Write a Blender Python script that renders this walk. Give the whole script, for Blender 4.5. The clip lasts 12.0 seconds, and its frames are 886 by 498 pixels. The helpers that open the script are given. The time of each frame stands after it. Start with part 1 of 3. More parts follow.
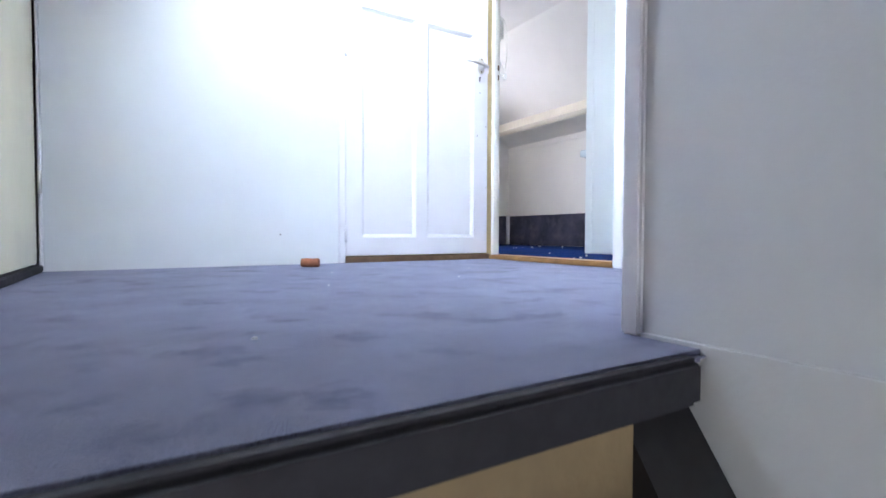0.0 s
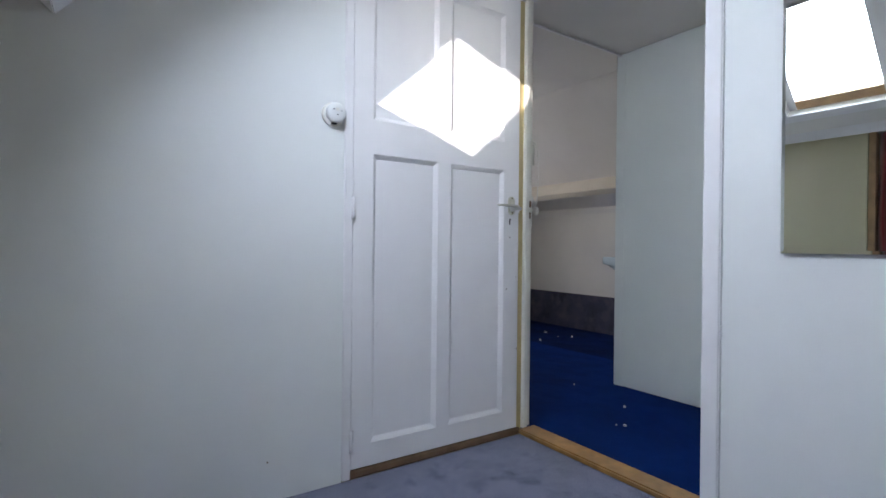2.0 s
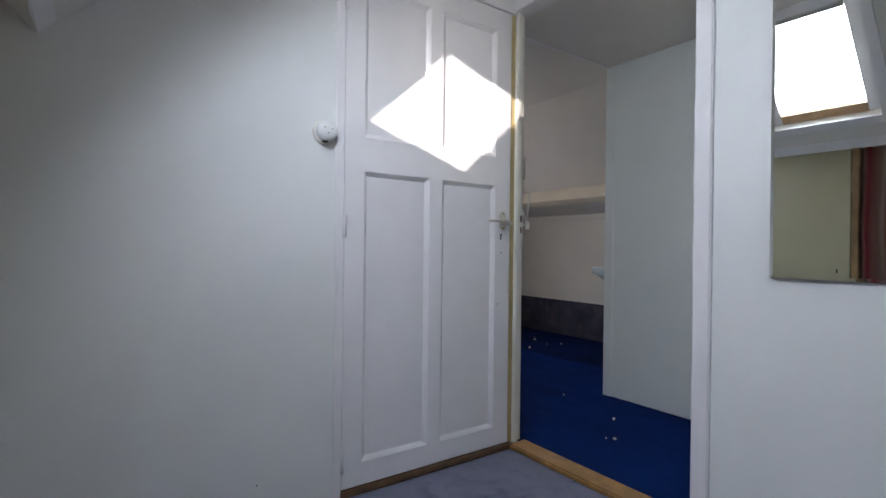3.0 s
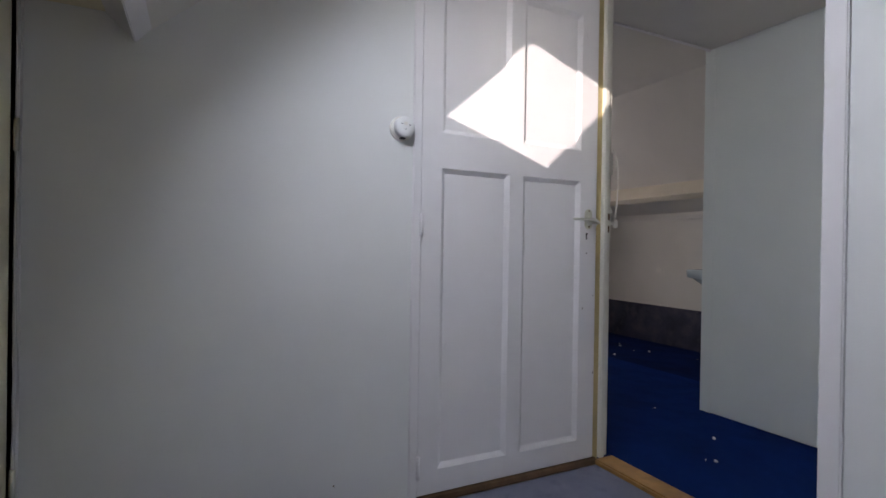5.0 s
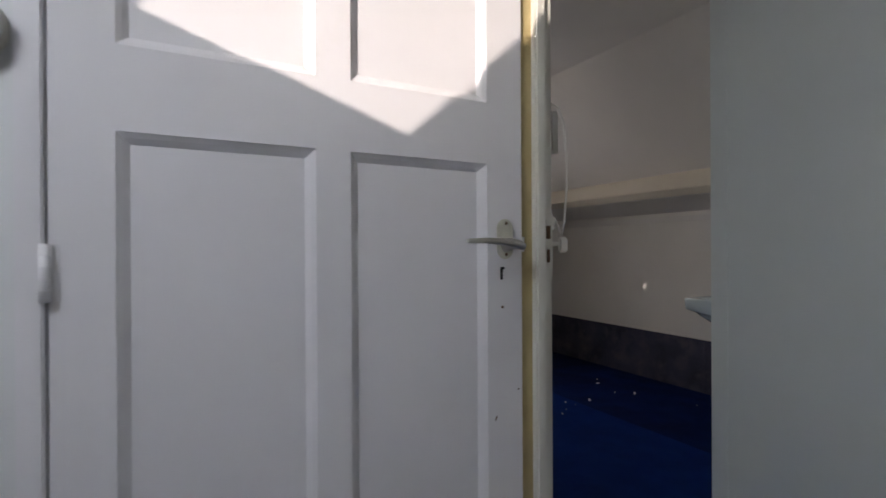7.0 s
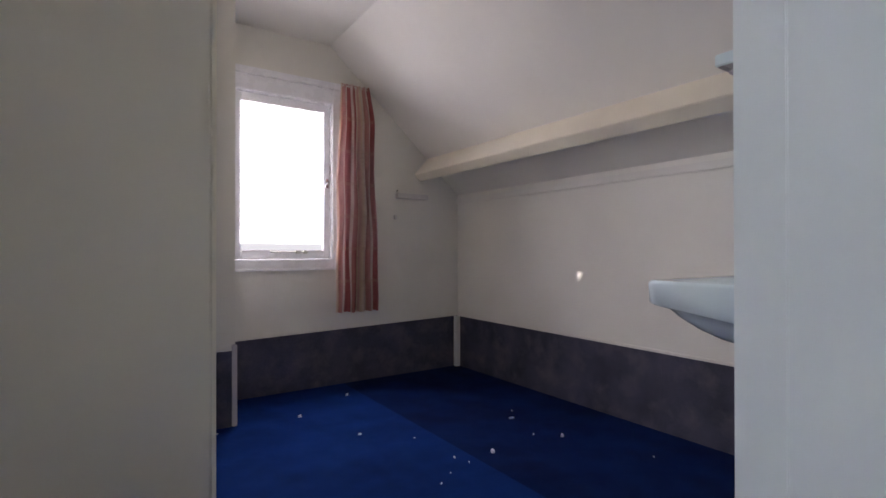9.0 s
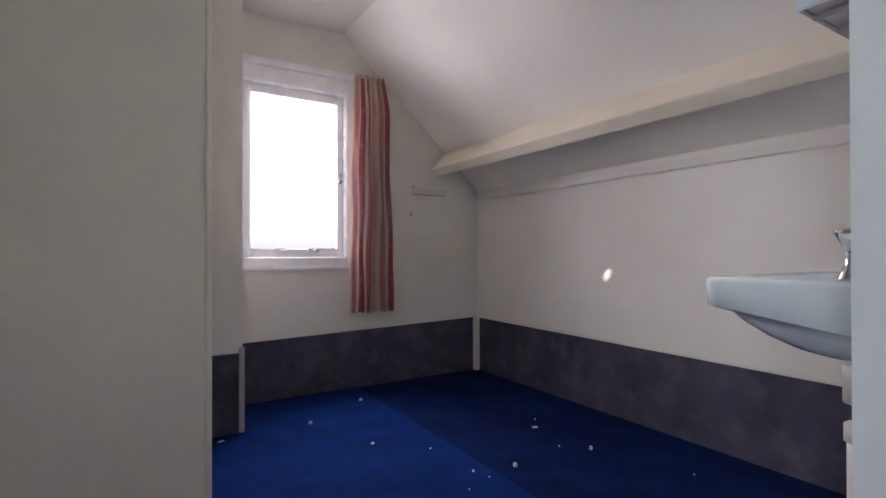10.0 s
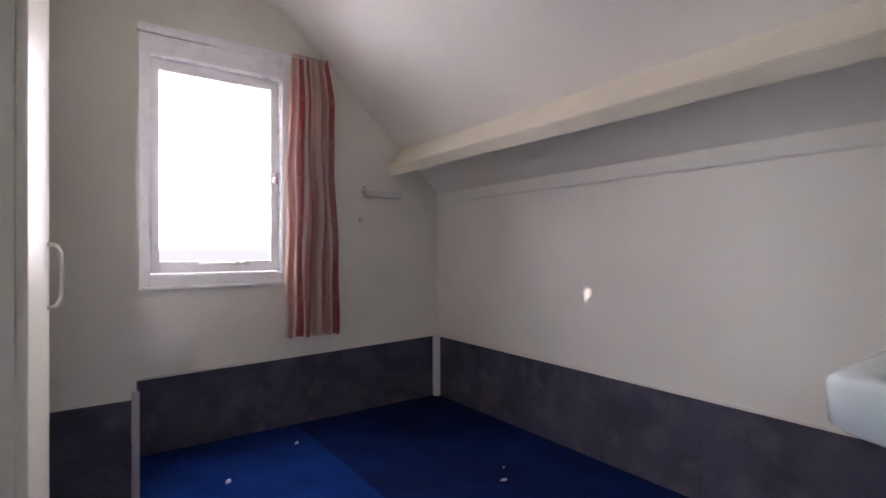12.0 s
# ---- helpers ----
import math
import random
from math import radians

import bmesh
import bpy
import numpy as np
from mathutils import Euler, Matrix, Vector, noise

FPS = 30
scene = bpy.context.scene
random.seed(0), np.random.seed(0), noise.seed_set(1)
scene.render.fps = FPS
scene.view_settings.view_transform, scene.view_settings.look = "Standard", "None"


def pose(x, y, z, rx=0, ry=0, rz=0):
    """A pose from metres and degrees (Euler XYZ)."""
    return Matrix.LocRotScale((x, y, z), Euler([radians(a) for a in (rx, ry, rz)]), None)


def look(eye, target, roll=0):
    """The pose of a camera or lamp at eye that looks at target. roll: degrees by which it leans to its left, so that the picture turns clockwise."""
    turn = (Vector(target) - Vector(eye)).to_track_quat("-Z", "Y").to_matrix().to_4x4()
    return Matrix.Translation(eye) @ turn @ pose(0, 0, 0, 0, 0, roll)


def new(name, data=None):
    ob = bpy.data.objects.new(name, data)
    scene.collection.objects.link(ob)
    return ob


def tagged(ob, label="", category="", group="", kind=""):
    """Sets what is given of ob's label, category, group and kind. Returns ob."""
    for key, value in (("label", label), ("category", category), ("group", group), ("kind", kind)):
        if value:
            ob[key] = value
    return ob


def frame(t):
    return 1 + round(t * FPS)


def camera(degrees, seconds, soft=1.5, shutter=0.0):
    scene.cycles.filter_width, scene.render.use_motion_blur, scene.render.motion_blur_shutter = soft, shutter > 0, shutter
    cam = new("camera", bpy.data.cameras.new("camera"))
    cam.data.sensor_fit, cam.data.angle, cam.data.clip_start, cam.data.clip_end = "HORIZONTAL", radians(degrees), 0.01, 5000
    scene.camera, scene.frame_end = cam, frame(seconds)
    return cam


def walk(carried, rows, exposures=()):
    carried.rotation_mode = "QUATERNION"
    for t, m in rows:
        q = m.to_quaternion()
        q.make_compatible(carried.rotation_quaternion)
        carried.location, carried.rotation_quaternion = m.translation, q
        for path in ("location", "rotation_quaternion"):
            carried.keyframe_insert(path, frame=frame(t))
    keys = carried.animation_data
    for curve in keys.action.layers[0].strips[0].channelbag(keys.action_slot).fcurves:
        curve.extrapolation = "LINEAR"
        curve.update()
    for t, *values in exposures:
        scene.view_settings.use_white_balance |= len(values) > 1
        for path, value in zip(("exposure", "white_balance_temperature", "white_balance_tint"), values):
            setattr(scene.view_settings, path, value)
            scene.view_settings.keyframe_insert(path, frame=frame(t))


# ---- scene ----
cam = camera(84.0, 12.0, shutter=0.12)
PATH = [
    (0, (-1.676, -2.23, 0.14), (-0.631, -0.525, 0.078), 0.2),
    (0.5, (-1.606, -2.031, 0.36), (-0.534, -0.343, 0.33), 0.1),
    (1, (-1.62, -1.887, 0.568), (-0.535, -0.206, 0.544), 0.4),
    (1.5, (-1.579, -1.77, 0.734), (-0.471, -0.105, 0.718), 0.5),
    (2, (-1.594, -1.708, 0.869), (-0.477, -0.049, 0.862), 0.6),
    (2.5, (-1.598, -1.704, 0.936), (-0.441, -0.073, 0.931), 0.7),
    (4.3, (-1.608, -1.665, 0.936), (-0.527, 0.018, 0.938), 0.5),
    (4.5, (-1.593, -1.664, 0.938), (-0.568, 0.053, 0.937), 0.8),
    (5, (-1.562, -1.618, 0.933), (-0.674, 0.174, 0.926), 0.9),
    (5.5, (-1.45, -1.471, 0.945), (-0.677, 0.373, 0.932), 0.8),
    (6, (-1.315, -1.272, 0.999), (-0.599, 0.595, 0.99), 0.5),
    (6.5, (-1.046, -1.003, 1.012), (-0.281, 0.845, 1.028), -0.7),
    (7, (-0.682, -0.876, 1.044), (0.254, 0.891, 1.041), -0.3),
    (7.5, (-0.319, -0.69, 1.026), (0.778, 0.982, 1.02), -0.3),
    (7.7, (-0.184, -0.599, 1.029), (0.947, 1.05, 1.022), 0.1),
    (9.3, (0.444, 0.031, 0.858), (1.552, 1.697, 0.87), -0.1),
    (9.5, (0.466, 0.054, 0.861), (1.56, 1.728, 0.871), -0.1),
    (10, (0.484, 0.094, 0.856), (1.535, 1.795, 0.869), -0.1),
    (10.5, (0.482, 0.101, 0.855), (1.503, 1.82, 0.868), -0.1),
    (11, (0.495, 0.117, 0.871), (1.496, 1.848, 0.881), -0.1),
    (11.5, (0.57, 0.211, 0.904), (1.574, 1.941, 0.909), -0.0),
    (12, (0.757, 0.426, 0.936), (1.927, 2.047, 0.94), -0.1),
]
walk(cam, [(t, look(e, g, r)) for t, e, g, r in PATH],
     [(0, 2.35, 5950, 16), (0.5, 1.55, 5950, 15), (1, 1.04, 6100, 14), (1.5, 0.82, 6200, 14), (2.5, 0.4, 6500, 15), (4.5, 0.05, 6800, 19),
      (5.5, -0.05, 6950, 20), (6.5, -0.2, 6900, 18), (7.0, -0.25, 6950, 17), (7.7, 0.05, 7000, 17), (8.5, 0.6, 6700, 20), (9.5, 1.25, 6650, 21), (12, 1.22, 6650, 23)])

# ---- world, sun and window light ----
SUN = Vector((1.36, 1.0, -0.466)).normalized()
world = bpy.data.worlds.new("sky")
scene.world = world
world.use_nodes = True
wn = world.node_tree
sky = wn.nodes.new("ShaderNodeTexSky")
sky.sky_type = "NISHITA"
sky.sun_disc = False
sky.sun_elevation = math.asin(-SUN.z)
sky.sun_rotation = math.atan2(-SUN.x, -SUN.y)
wn.links.new(sky.outputs[0], wn.nodes["Background"].inputs[0])
wn.nodes["Background"].inputs[1].default_value = 0.12

sun_data = bpy.data.lights.new("sun", "SUN")
sun_data.energy, sun_data.angle, sun_data.color = 5.0, radians(0.5), (1.0, 0.95, 0.88)
sun = new("sun", sun_data)
sun.matrix_world = look((-6, -4.3, 3.5), Vector((-6, -4.3, 3.5)) + SUN)


def area_lamp(name, eye, target, sx, sy, watts, color):
    data = bpy.data.lights.new(name, "AREA")
    data.shape, data.size, data.size_y, data.energy, data.color = "RECTANGLE", sx, sy, watts, color
    ob = new(name, data)
    ob.matrix_world = look(eye, target)
    return ob


# daylight: the sky over the street before the gable window, and the bright western sky low before the roof light
area_lamp("window_daylight", (1.42, 3.46, 1.50), (1.42, 2.594, 1.0), 1.05, 1.30, 22.0, (0.93, 0.935, 1.0))
SKY_AT, SKY_WAY = Vector((-1.50, -0.795, 1.975)), Vector((0.82, 0.04, -0.57))
area_lamp("roof_light_daylight", SKY_AT, SKY_AT + SKY_WAY, 0.65, 0.69, 15.6, (0.74, 0.86, 1.0))
# added fill lamp in an unseen opening at the stair foot, lifting the landing's dark walls
area_lamp("stair_foot_fill", (-1.5, -4.26, -1.35), (-1.5, -2.0, -0.35), 0.66, 1.2, 3.1, (0.93, 0.95, 1.0))

# bright haze of sky far outside the gable window
def far_sky(name, x0, x1, y, z0, z1, strength):
    m = bpy.data.materials.new(name)
    m.use_nodes = True
    b = m.node_tree.nodes["Principled BSDF"]
    b.inputs["Base Color"].default_value = (0, 0, 0, 1)
    b.inputs["Emission Color"].default_value = (0.95, 0.97, 1.0, 1)
    b.inputs["Emission Strength"].default_value = strength
    me = bpy.data.meshes.new(name)
    me.from_pydata([(x0, y, z0), (x1, y, z0), (x1, y, z1), (x0, y, z1)], [], [(0, 1, 2, 3)])
    me.materials.append(m)
    return tagged(new(name, me), "bright white hazy sky outside the window", "sky", kind="structure")


far_sky("backdrop", -40, 60, 60.0, -30, 60, 0.4)

# ---- materials ----


def material(name, base, rough=0.6, metal=0.0, mottle=0.06, scale=4.0, grain=0.0, grain_scale=300.0, bump=0.0, bump_scale=60.0,
             stain=None, stain_scale=2.0, stain_at=(0.55, 0.75), sheen=0.0, spec=0.5, coat=0.0, rvar=0.06):
    m = bpy.data.materials.new(name)
    m.use_nodes = True
    nt = m.node_tree
    b = nt.nodes["Principled BSDF"]
    b.inputs["Roughness"].default_value = rough
    b.inputs["Metallic"].default_value = metal
    b.inputs["Specular IOR Level"].default_value = spec
    b.inputs["Sheen Weight"].default_value = sheen
    b.inputs["Coat Weight"].default_value = coat
    tc = nt.nodes.new("ShaderNodeTexCoord")
    link = nt.links.new

    def noise_node(s, detail=4.0):
        n = nt.nodes.new("ShaderNodeTexNoise")
        n.inputs["Scale"].default_value = s
        n.inputs["Detail"].default_value = detail
        link(tc.outputs["Object"], n.inputs["Vector"])
        return n

    def mix(fac, a, c, kind="MIX"):
        x = nt.nodes.new("ShaderNodeMix")
        x.data_type, x.blend_type = "RGBA", kind
        for sock, v in ((x.inputs[0], fac), (x.inputs[6], a), (x.inputs[7], c)):
            if isinstance(v, (int, float)):
                sock.default_value = v
            elif isinstance(v, tuple):
                sock.default_value = (*v, 1)
            else:
                link(v, sock)
        return x.outputs[2]

    def ramp(src, lo, hi):
        r = nt.nodes.new("ShaderNodeMapRange")
        r.inputs[1].default_value, r.inputs[2].default_value = lo, hi
        link(src, r.inputs[0])
        return r.outputs[0]

    dark = tuple(c * (1 - mottle * 2) for c in base)
    lite = tuple(min(1, c * (1 + mottle)) for c in base)
    col = mix(ramp(noise_node(scale).outputs[0], 0.3, 0.7), dark, lite)
    if grain:
        g = noise_node(grain_scale, 2.0)
        col = mix(ramp(g.outputs[0], 0.3, 0.7), mix(grain, col, (0, 0, 0)), mix(grain, col, tuple(min(1, c * 1.7) for c in base)))
    if stain:
        s = noise_node(stain_scale, 6.0)
        s.inputs["Roughness"].default_value = 0.62
        col = mix(ramp(s.outputs[0], *stain_at), col, stain)
    link(col, b.inputs["Base Color"])
    r = ramp(noise_node(scale * 3).outputs[0], 0.2, 0.8)
    rr = nt.nodes.new("ShaderNodeMapRange")
    rr.inputs[3].default_value, rr.inputs[4].default_value = max(0, rough - rvar), min(1, rough + rvar)
    link(r, rr.inputs[0])
    link(rr.outputs[0], b.inputs["Roughness"])
    if bump:
        bn = nt.nodes.new("ShaderNodeBump")
        bn.inputs["Strength"].default_value = bump
        bn.inputs["Distance"].default_value = 0.004
        link(noise_node(bump_scale, 5.0).outputs[0], bn.inputs["Height"])
        link(bn.outputs[0], b.inputs["Normal"])
    return m


def glow(name, color, strength):
    m = bpy.data.materials.new(name)
    m.use_nodes = True
    b = m.node_tree.nodes["Principled BSDF"]
    b.inputs["Base Color"].default_value = (0.9, 0.88, 0.8, 1)
    b.inputs["Roughness"].default_value = 0.3
    b.inputs["Emission Color"].default_value = (*color, 1)
    b.inputs["Emission Strength"].default_value = strength
    return m


def glass(name):
    m = bpy.data.materials.new(name)
    m.use_nodes = True
    nt = m.node_tree
    b = nt.nodes["Principled BSDF"]
    b.inputs["Base Color"].default_value = (0.96, 0.98, 0.98, 1)
    b.inputs["Roughness"].default_value = 0.0
    b.inputs["IOR"].default_value = 1.05
    b.inputs["Transmission Weight"].default_value = 1.0
    return m


M_WALL = material("wall_paint", (0.785, 0.79, 0.775), 0.55, mottle=0.02, scale=2.5, bump=0.12, bump_scale=140, stain=(0.71, 0.73, 0.71), stain_scale=1.3, stain_at=(0.58, 0.8))
M_ROOM = material("room_wallpaper", (0.77, 0.74, 0.68), 0.75, mottle=0.025, scale=2.0, bump=0.25, bump_scale=110, stain=(0.69, 0.66, 0.6), stain_scale=1.1, stain_at=(0.56, 0.8))
M_CEIL = material("ceiling_board", (0.76, 0.73, 0.68), 0.75, mottle=0.03, scale=1.6, bump=0.15, bump_scale=90)
M_CEIL_L = material("yellowed_ceiling", (0.78, 0.70, 0.49), 0.7, mottle=0.03, scale=1.6, bump=0.15, bump_scale=90)
M_GLOSS = material("white_gloss_paint", (0.81, 0.79, 0.795), 0.32, mottle=0.015, scale=5, bump=0.06, bump_scale=45, stain=(0.72, 0.70, 0.66), stain_scale=3.0, stain_at=(0.62, 0.85))
# lighter than the white gloss: backlight glare on the window put into its colour
M_WINDOW = material("window_paint_glare", (0.87, 0.86, 0.88), 0.28, mottle=0.015, scale=5, bump=0.05, bump_scale=45)
M_CLOSET = material("closet_paint", (0.80, 0.84, 0.815), 0.38, mottle=0.015, scale=3, bump=0.06, bump_scale=45)
M_WARD = material("wardrobe_laminate", (0.88, 0.845, 0.72), 0.34, mottle=0.006, scale=0.8, bump=0.03, bump_scale=300, rvar=0.01)
M_TRIM = material("trim_paint", (0.77, 0.75, 0.67), 0.35, mottle=0.03, scale=6, bump=0.08, bump_scale=50)
M_CREAM = material("cream_panel_paint", (0.78, 0.72, 0.50), 0.16, mottle=0.004, scale=2, bump=0.05, bump_scale=30)
# the rebate's warm olive-brown shade is put into this colour
M_REBATE = material("rebate_shaded_paint", (0.52, 0.41, 0.20), 0.5, mottle=0.08, scale=9)
M_BEAM = material("beam_paint", (0.77, 0.70, 0.58), 0.5, mottle=0.03, scale=3, bump=0.1, bump_scale=60)
M_LAV = material("lavender_carpet", (0.180, 0.186, 0.272), 0.95, mottle=0.16, scale=7, grain=0.35, grain_scale=520, bump=0.5, bump_scale=800,
                 stain=(0.085, 0.084, 0.142), stain_scale=8.5, stain_at=(0.53, 0.65), sheen=0.3, spec=0.1)
M_BLUE = material("blue_carpet", (0.0060, 0.027, 0.138), 0.95, mottle=0.16, scale=5, grain=0.3, grain_scale=520, bump=0.5, bump_scale=800, stain=(0.005, 0.016, 0.075), stain_scale=2.6, stain_at=(0.48, 0.78), spec=0.02)
M_BLUE2 = material("blue_carpet_other_nap", (0.0056, 0.0165, 0.078), 0.95, mottle=0.16, scale=5, grain=0.3, grain_scale=520, bump=0.5, bump_scale=800, stain=(0.006, 0.010, 0.036), stain_scale=2.6, stain_at=(0.46, 0.74), spec=0.02)
M_DADO = material("grey_dado_carpet", (0.084, 0.082, 0.120), 0.92, mottle=0.22, scale=5, grain=0.3, grain_scale=350, bump=0.6, bump_scale=260, stain=(0.135, 0.130, 0.158), stain_scale=6.5, stain_at=(0.48, 0.75), spec=0.1)
M_SILL = material("varnished_oak", (0.38, 0.20, 0.065), 0.4, mottle=0.18, scale=14, bump=0.1, bump_scale=80)
M_DARKSILL = material("dark_gap_wood", (0.16, 0.09, 0.045), 0.7, mottle=0.15, scale=14)
M_NOSE = material("stair_nosing_rubber", (0.012, 0.010, 0.015), 0.7, mottle=0.15, scale=20)
M_TAN = material("riser_hardboard", (0.30, 0.215, 0.105), 0.7, mottle=0.1, scale=12, bump=0.2)
M_DARK = material("dark_stringer_paint", (0.013, 0.011, 0.012), 0.6, mottle=0.1, scale=10)
M_CHINA = material("glazed_china", (0.74, 0.83, 0.845), 0.10, mottle=0.01, scale=3, coat=0.5)
M_CHROME = material("chrome", (0.80, 0.80, 0.82), 0.12, 1.0, mottle=0.02)
M_STEEL = material("brushed_nickel", (0.66, 0.64, 0.58), 0.34, 1.0, mottle=0.05, scale=20)
M_PLATE = material("worn_lock_plate", (0.62, 0.60, 0.49), 0.36, 0.1, mottle=0.08, scale=30)
M_BLACK = material("dark_hole", (0.01, 0.01, 0.01), 0.8, mottle=0.1)
M_PVC = material("white_plastic", (0.74, 0.72, 0.66), 0.35, mottle=0.03, scale=8)
M_PIPE = material("grey_plastic_pipe", (0.62, 0.58, 0.52), 0.4, mottle=0.04, scale=8)
M_CHIP = material("plaster_crumb", (0.76, 0.75, 0.74), 0.85, mottle=0.12, scale=60, bump=0.4)
M_CLAY = material("terracotta_tube", (0.38, 0.12, 0.045), 0.7, mottle=0.15, scale=30, bump=0.2)
M_PINE = material("pine_sash", (0.50, 0.32, 0.16), 0.4, mottle=0.12, scale=15, bump=0.08)
M_SHELF = material("ribbed_shelf_plastic", (0.55, 0.51, 0.53), 0.22, mottle=0.02, coat=0.3)
M_BRACKET = material("bracket_paint", (0.68, 0.65, 0.63), 0.5, mottle=0.04, scale=9)
M_GLASS = glass("window_glass")
M_LAMP = glow("lit_opal_glass", (1.0, 0.80, 0.42), 1.12)

M_MIRROR = bpy.data.materials.new("mirror_silver")
M_MIRROR.use_nodes = True
mb = M_MIRROR.node_tree.nodes["Principled BSDF"]
mb.inputs["Base Color"].default_value = (0.90, 0.93, 0.91, 1)
mb.inputs["Metallic"].default_value = 1.0
mb.inputs["Roughness"].default_value = 0.01


def striped_cloth(name, bands, scale, rough=0.9, cross=0.18, faded=0.0):
    """Cloth with upright stripes running along its local u coordinate (the UV map's x)."""
    m = bpy.data.materials.new(name)
    m.use_nodes = True
    nt = m.node_tree
    b = nt.nodes["Principled BSDF"]
    b.inputs["Roughness"].default_value = rough
    b.inputs["Sheen Weight"].default_value = 0.2
    uv = nt.nodes.new("ShaderNodeUVMap")
    sep = nt.nodes.new("ShaderNodeSeparateXYZ")
    nt.links.new(uv.outputs[0], sep.inputs[0])
    mul = nt.nodes.new("ShaderNodeMath")
    mul.operation = "MULTIPLY"
    mul.inputs[1].default_value = scale
    nt.links.new(sep.outputs[0], mul.inputs[0])
    fr = nt.nodes.new("ShaderNodeMath")
    fr.operation = "FRACT"
    nt.links.new(mul.outputs[0], fr.inputs[0])
    cr = nt.nodes.new("ShaderNodeValToRGB")
    cr.color_ramp.interpolation = "LINEAR"
    while len(cr.color_ramp.elements) < len(bands):
        cr.color_ramp.elements.new(0.5)
    for e, (p, c) in zip(cr.color_ramp.elements, bands):
        e.position, e.color = p, (*c, 1)
    nt.links.new(fr.outputs[0], cr.inputs[0])
    # woven cross bands
    mv = nt.nodes.new("ShaderNodeMath")
    mv.operation = "MULTIPLY"
    mv.inputs[1].default_value = 7.0
    nt.links.new(sep.outputs[1], mv.inputs[0])
    fv = nt.nodes.new("ShaderNodeMath")
    fv.operation = "FRACT"
    nt.links.new(mv.outputs[0], fv.inputs[0])
    gt = nt.nodes.new("ShaderNodeMath")
    gt.operation = "GREATER_THAN"
    gt.inputs[1].default_value = 0.90
    nt.links.new(fv.outputs[0], gt.inputs[0])
    k = nt.nodes.new("ShaderNodeMath")
    k.operation = "MULTIPLY"
    k.inputs[1].default_value = cross
    nt.links.new(gt.outputs[0], k.inputs[0])
    mx = nt.nodes.new("ShaderNodeMix")
    mx.data_type = "RGBA"
    mx.inputs[7].default_value = (0.62, 0.42, 0.30, 1)
    nt.links.new(k.outputs[0], mx.inputs[0])
    nt.links.new(cr.outputs[0], mx.inputs[6])
    nz = nt.nodes.new("ShaderNodeTexNoise")
    nz.inputs["Scale"].default_value = 260
    bp = nt.nodes.new("ShaderNodeBump")
    bp.inputs["Strength"].default_value = 0.3
    bp.inputs["Distance"].default_value = 0.002
    nt.links.new(nz.outputs[0], bp.inputs["Height"])
    nt.links.new(bp.outputs[0], b.inputs["Normal"])
    # the weave's wide cross blocks: paler mauve between two red ones
    blocks = nt.nodes.new("ShaderNodeValToRGB")
    for e, (p, v) in zip([blocks.color_ramp.elements.new(p) for p in (0.27, 0.33, 0.70, 0.78)], ((0.27, 0.0), (0.33, 1.0), (0.70, 1.0), (0.78, 0.0))):
        e.position, e.color = p, (v, v, v, 1)
    blocks.color_ramp.elements[0].color = blocks.color_ramp.elements[-1].color = (0, 0, 0, 1)
    nt.links.new(sep.outputs[1], blocks.inputs[0])
    fade = nt.nodes.new("ShaderNodeMath")
    fade.operation = "MULTIPLY"
    fade.inputs[1].default_value = faded
    nt.links.new(blocks.outputs[0], fade.inputs[0])
    pale = nt.nodes.new("ShaderNodeMix")
    pale.data_type = "RGBA"
    pale.inputs[7].default_value = (0.60, 0.46, 0.49, 1)
    nt.links.new(fade.outputs[0], pale.inputs[0])
    nt.links.new(mx.outputs[2], pale.inputs[6])
    nt.links.new(pale.outputs[2], b.inputs["Base Color"])
    return m


RED, BRICK, ROSE, SAND, PALE = (0.47, 0.13, 0.13), (0.56, 0.24, 0.22), (0.64, 0.36, 0.34), (0.72, 0.57, 0.42), (0.82, 0.71, 0.66)
M_CURTAIN = striped_cloth("striped_curtain_cloth", [(0, PALE), (0.06, SAND), (0.10, BRICK), (0.20, ROSE), (0.23, PALE), (0.29, PALE), (0.32, RED), (0.47, RED), (0.49, PALE), (0.55, PALE), (0.57, BRICK),
                          (0.70, RED), (0.73, PALE), (0.78, SAND), (0.82, ROSE), (0.91, SAND), (1.0, PALE)], 1.5, cross=0.30, faded=0.30)
M_REDCURT = striped_cloth("red_curtain_cloth", [(0, (0.62, 0.50, 0.42)), (0.12, (0.42, 0.05, 0.06)), (0.40, (0.62, 0.48, 0.38)), (0.50, (0.40, 0.04, 0.05)), (0.82, (0.56, 0.30, 0.25))], 4.0, cross=0.03)

# ---- mesh helpers ----


def box(bm, x0, x1, y0, y1, z0, z1, m=None):
    vs = [bm.verts.new((x, y, z)) for z in (z0, z1) for y in (y0, y1) for x in (x0, x1)]
    if m is not None:
        for v in vs:
            v.co = m @ v.co
    fs = []
    for f in ((0, 2, 3, 1), (4, 5, 7, 6), (0, 1, 5, 4), (2, 6, 7, 3), (0, 4, 6, 2), (1, 3, 7, 5)):
        fs.append(bm.faces.new([vs[i] for i in f]))
    return vs


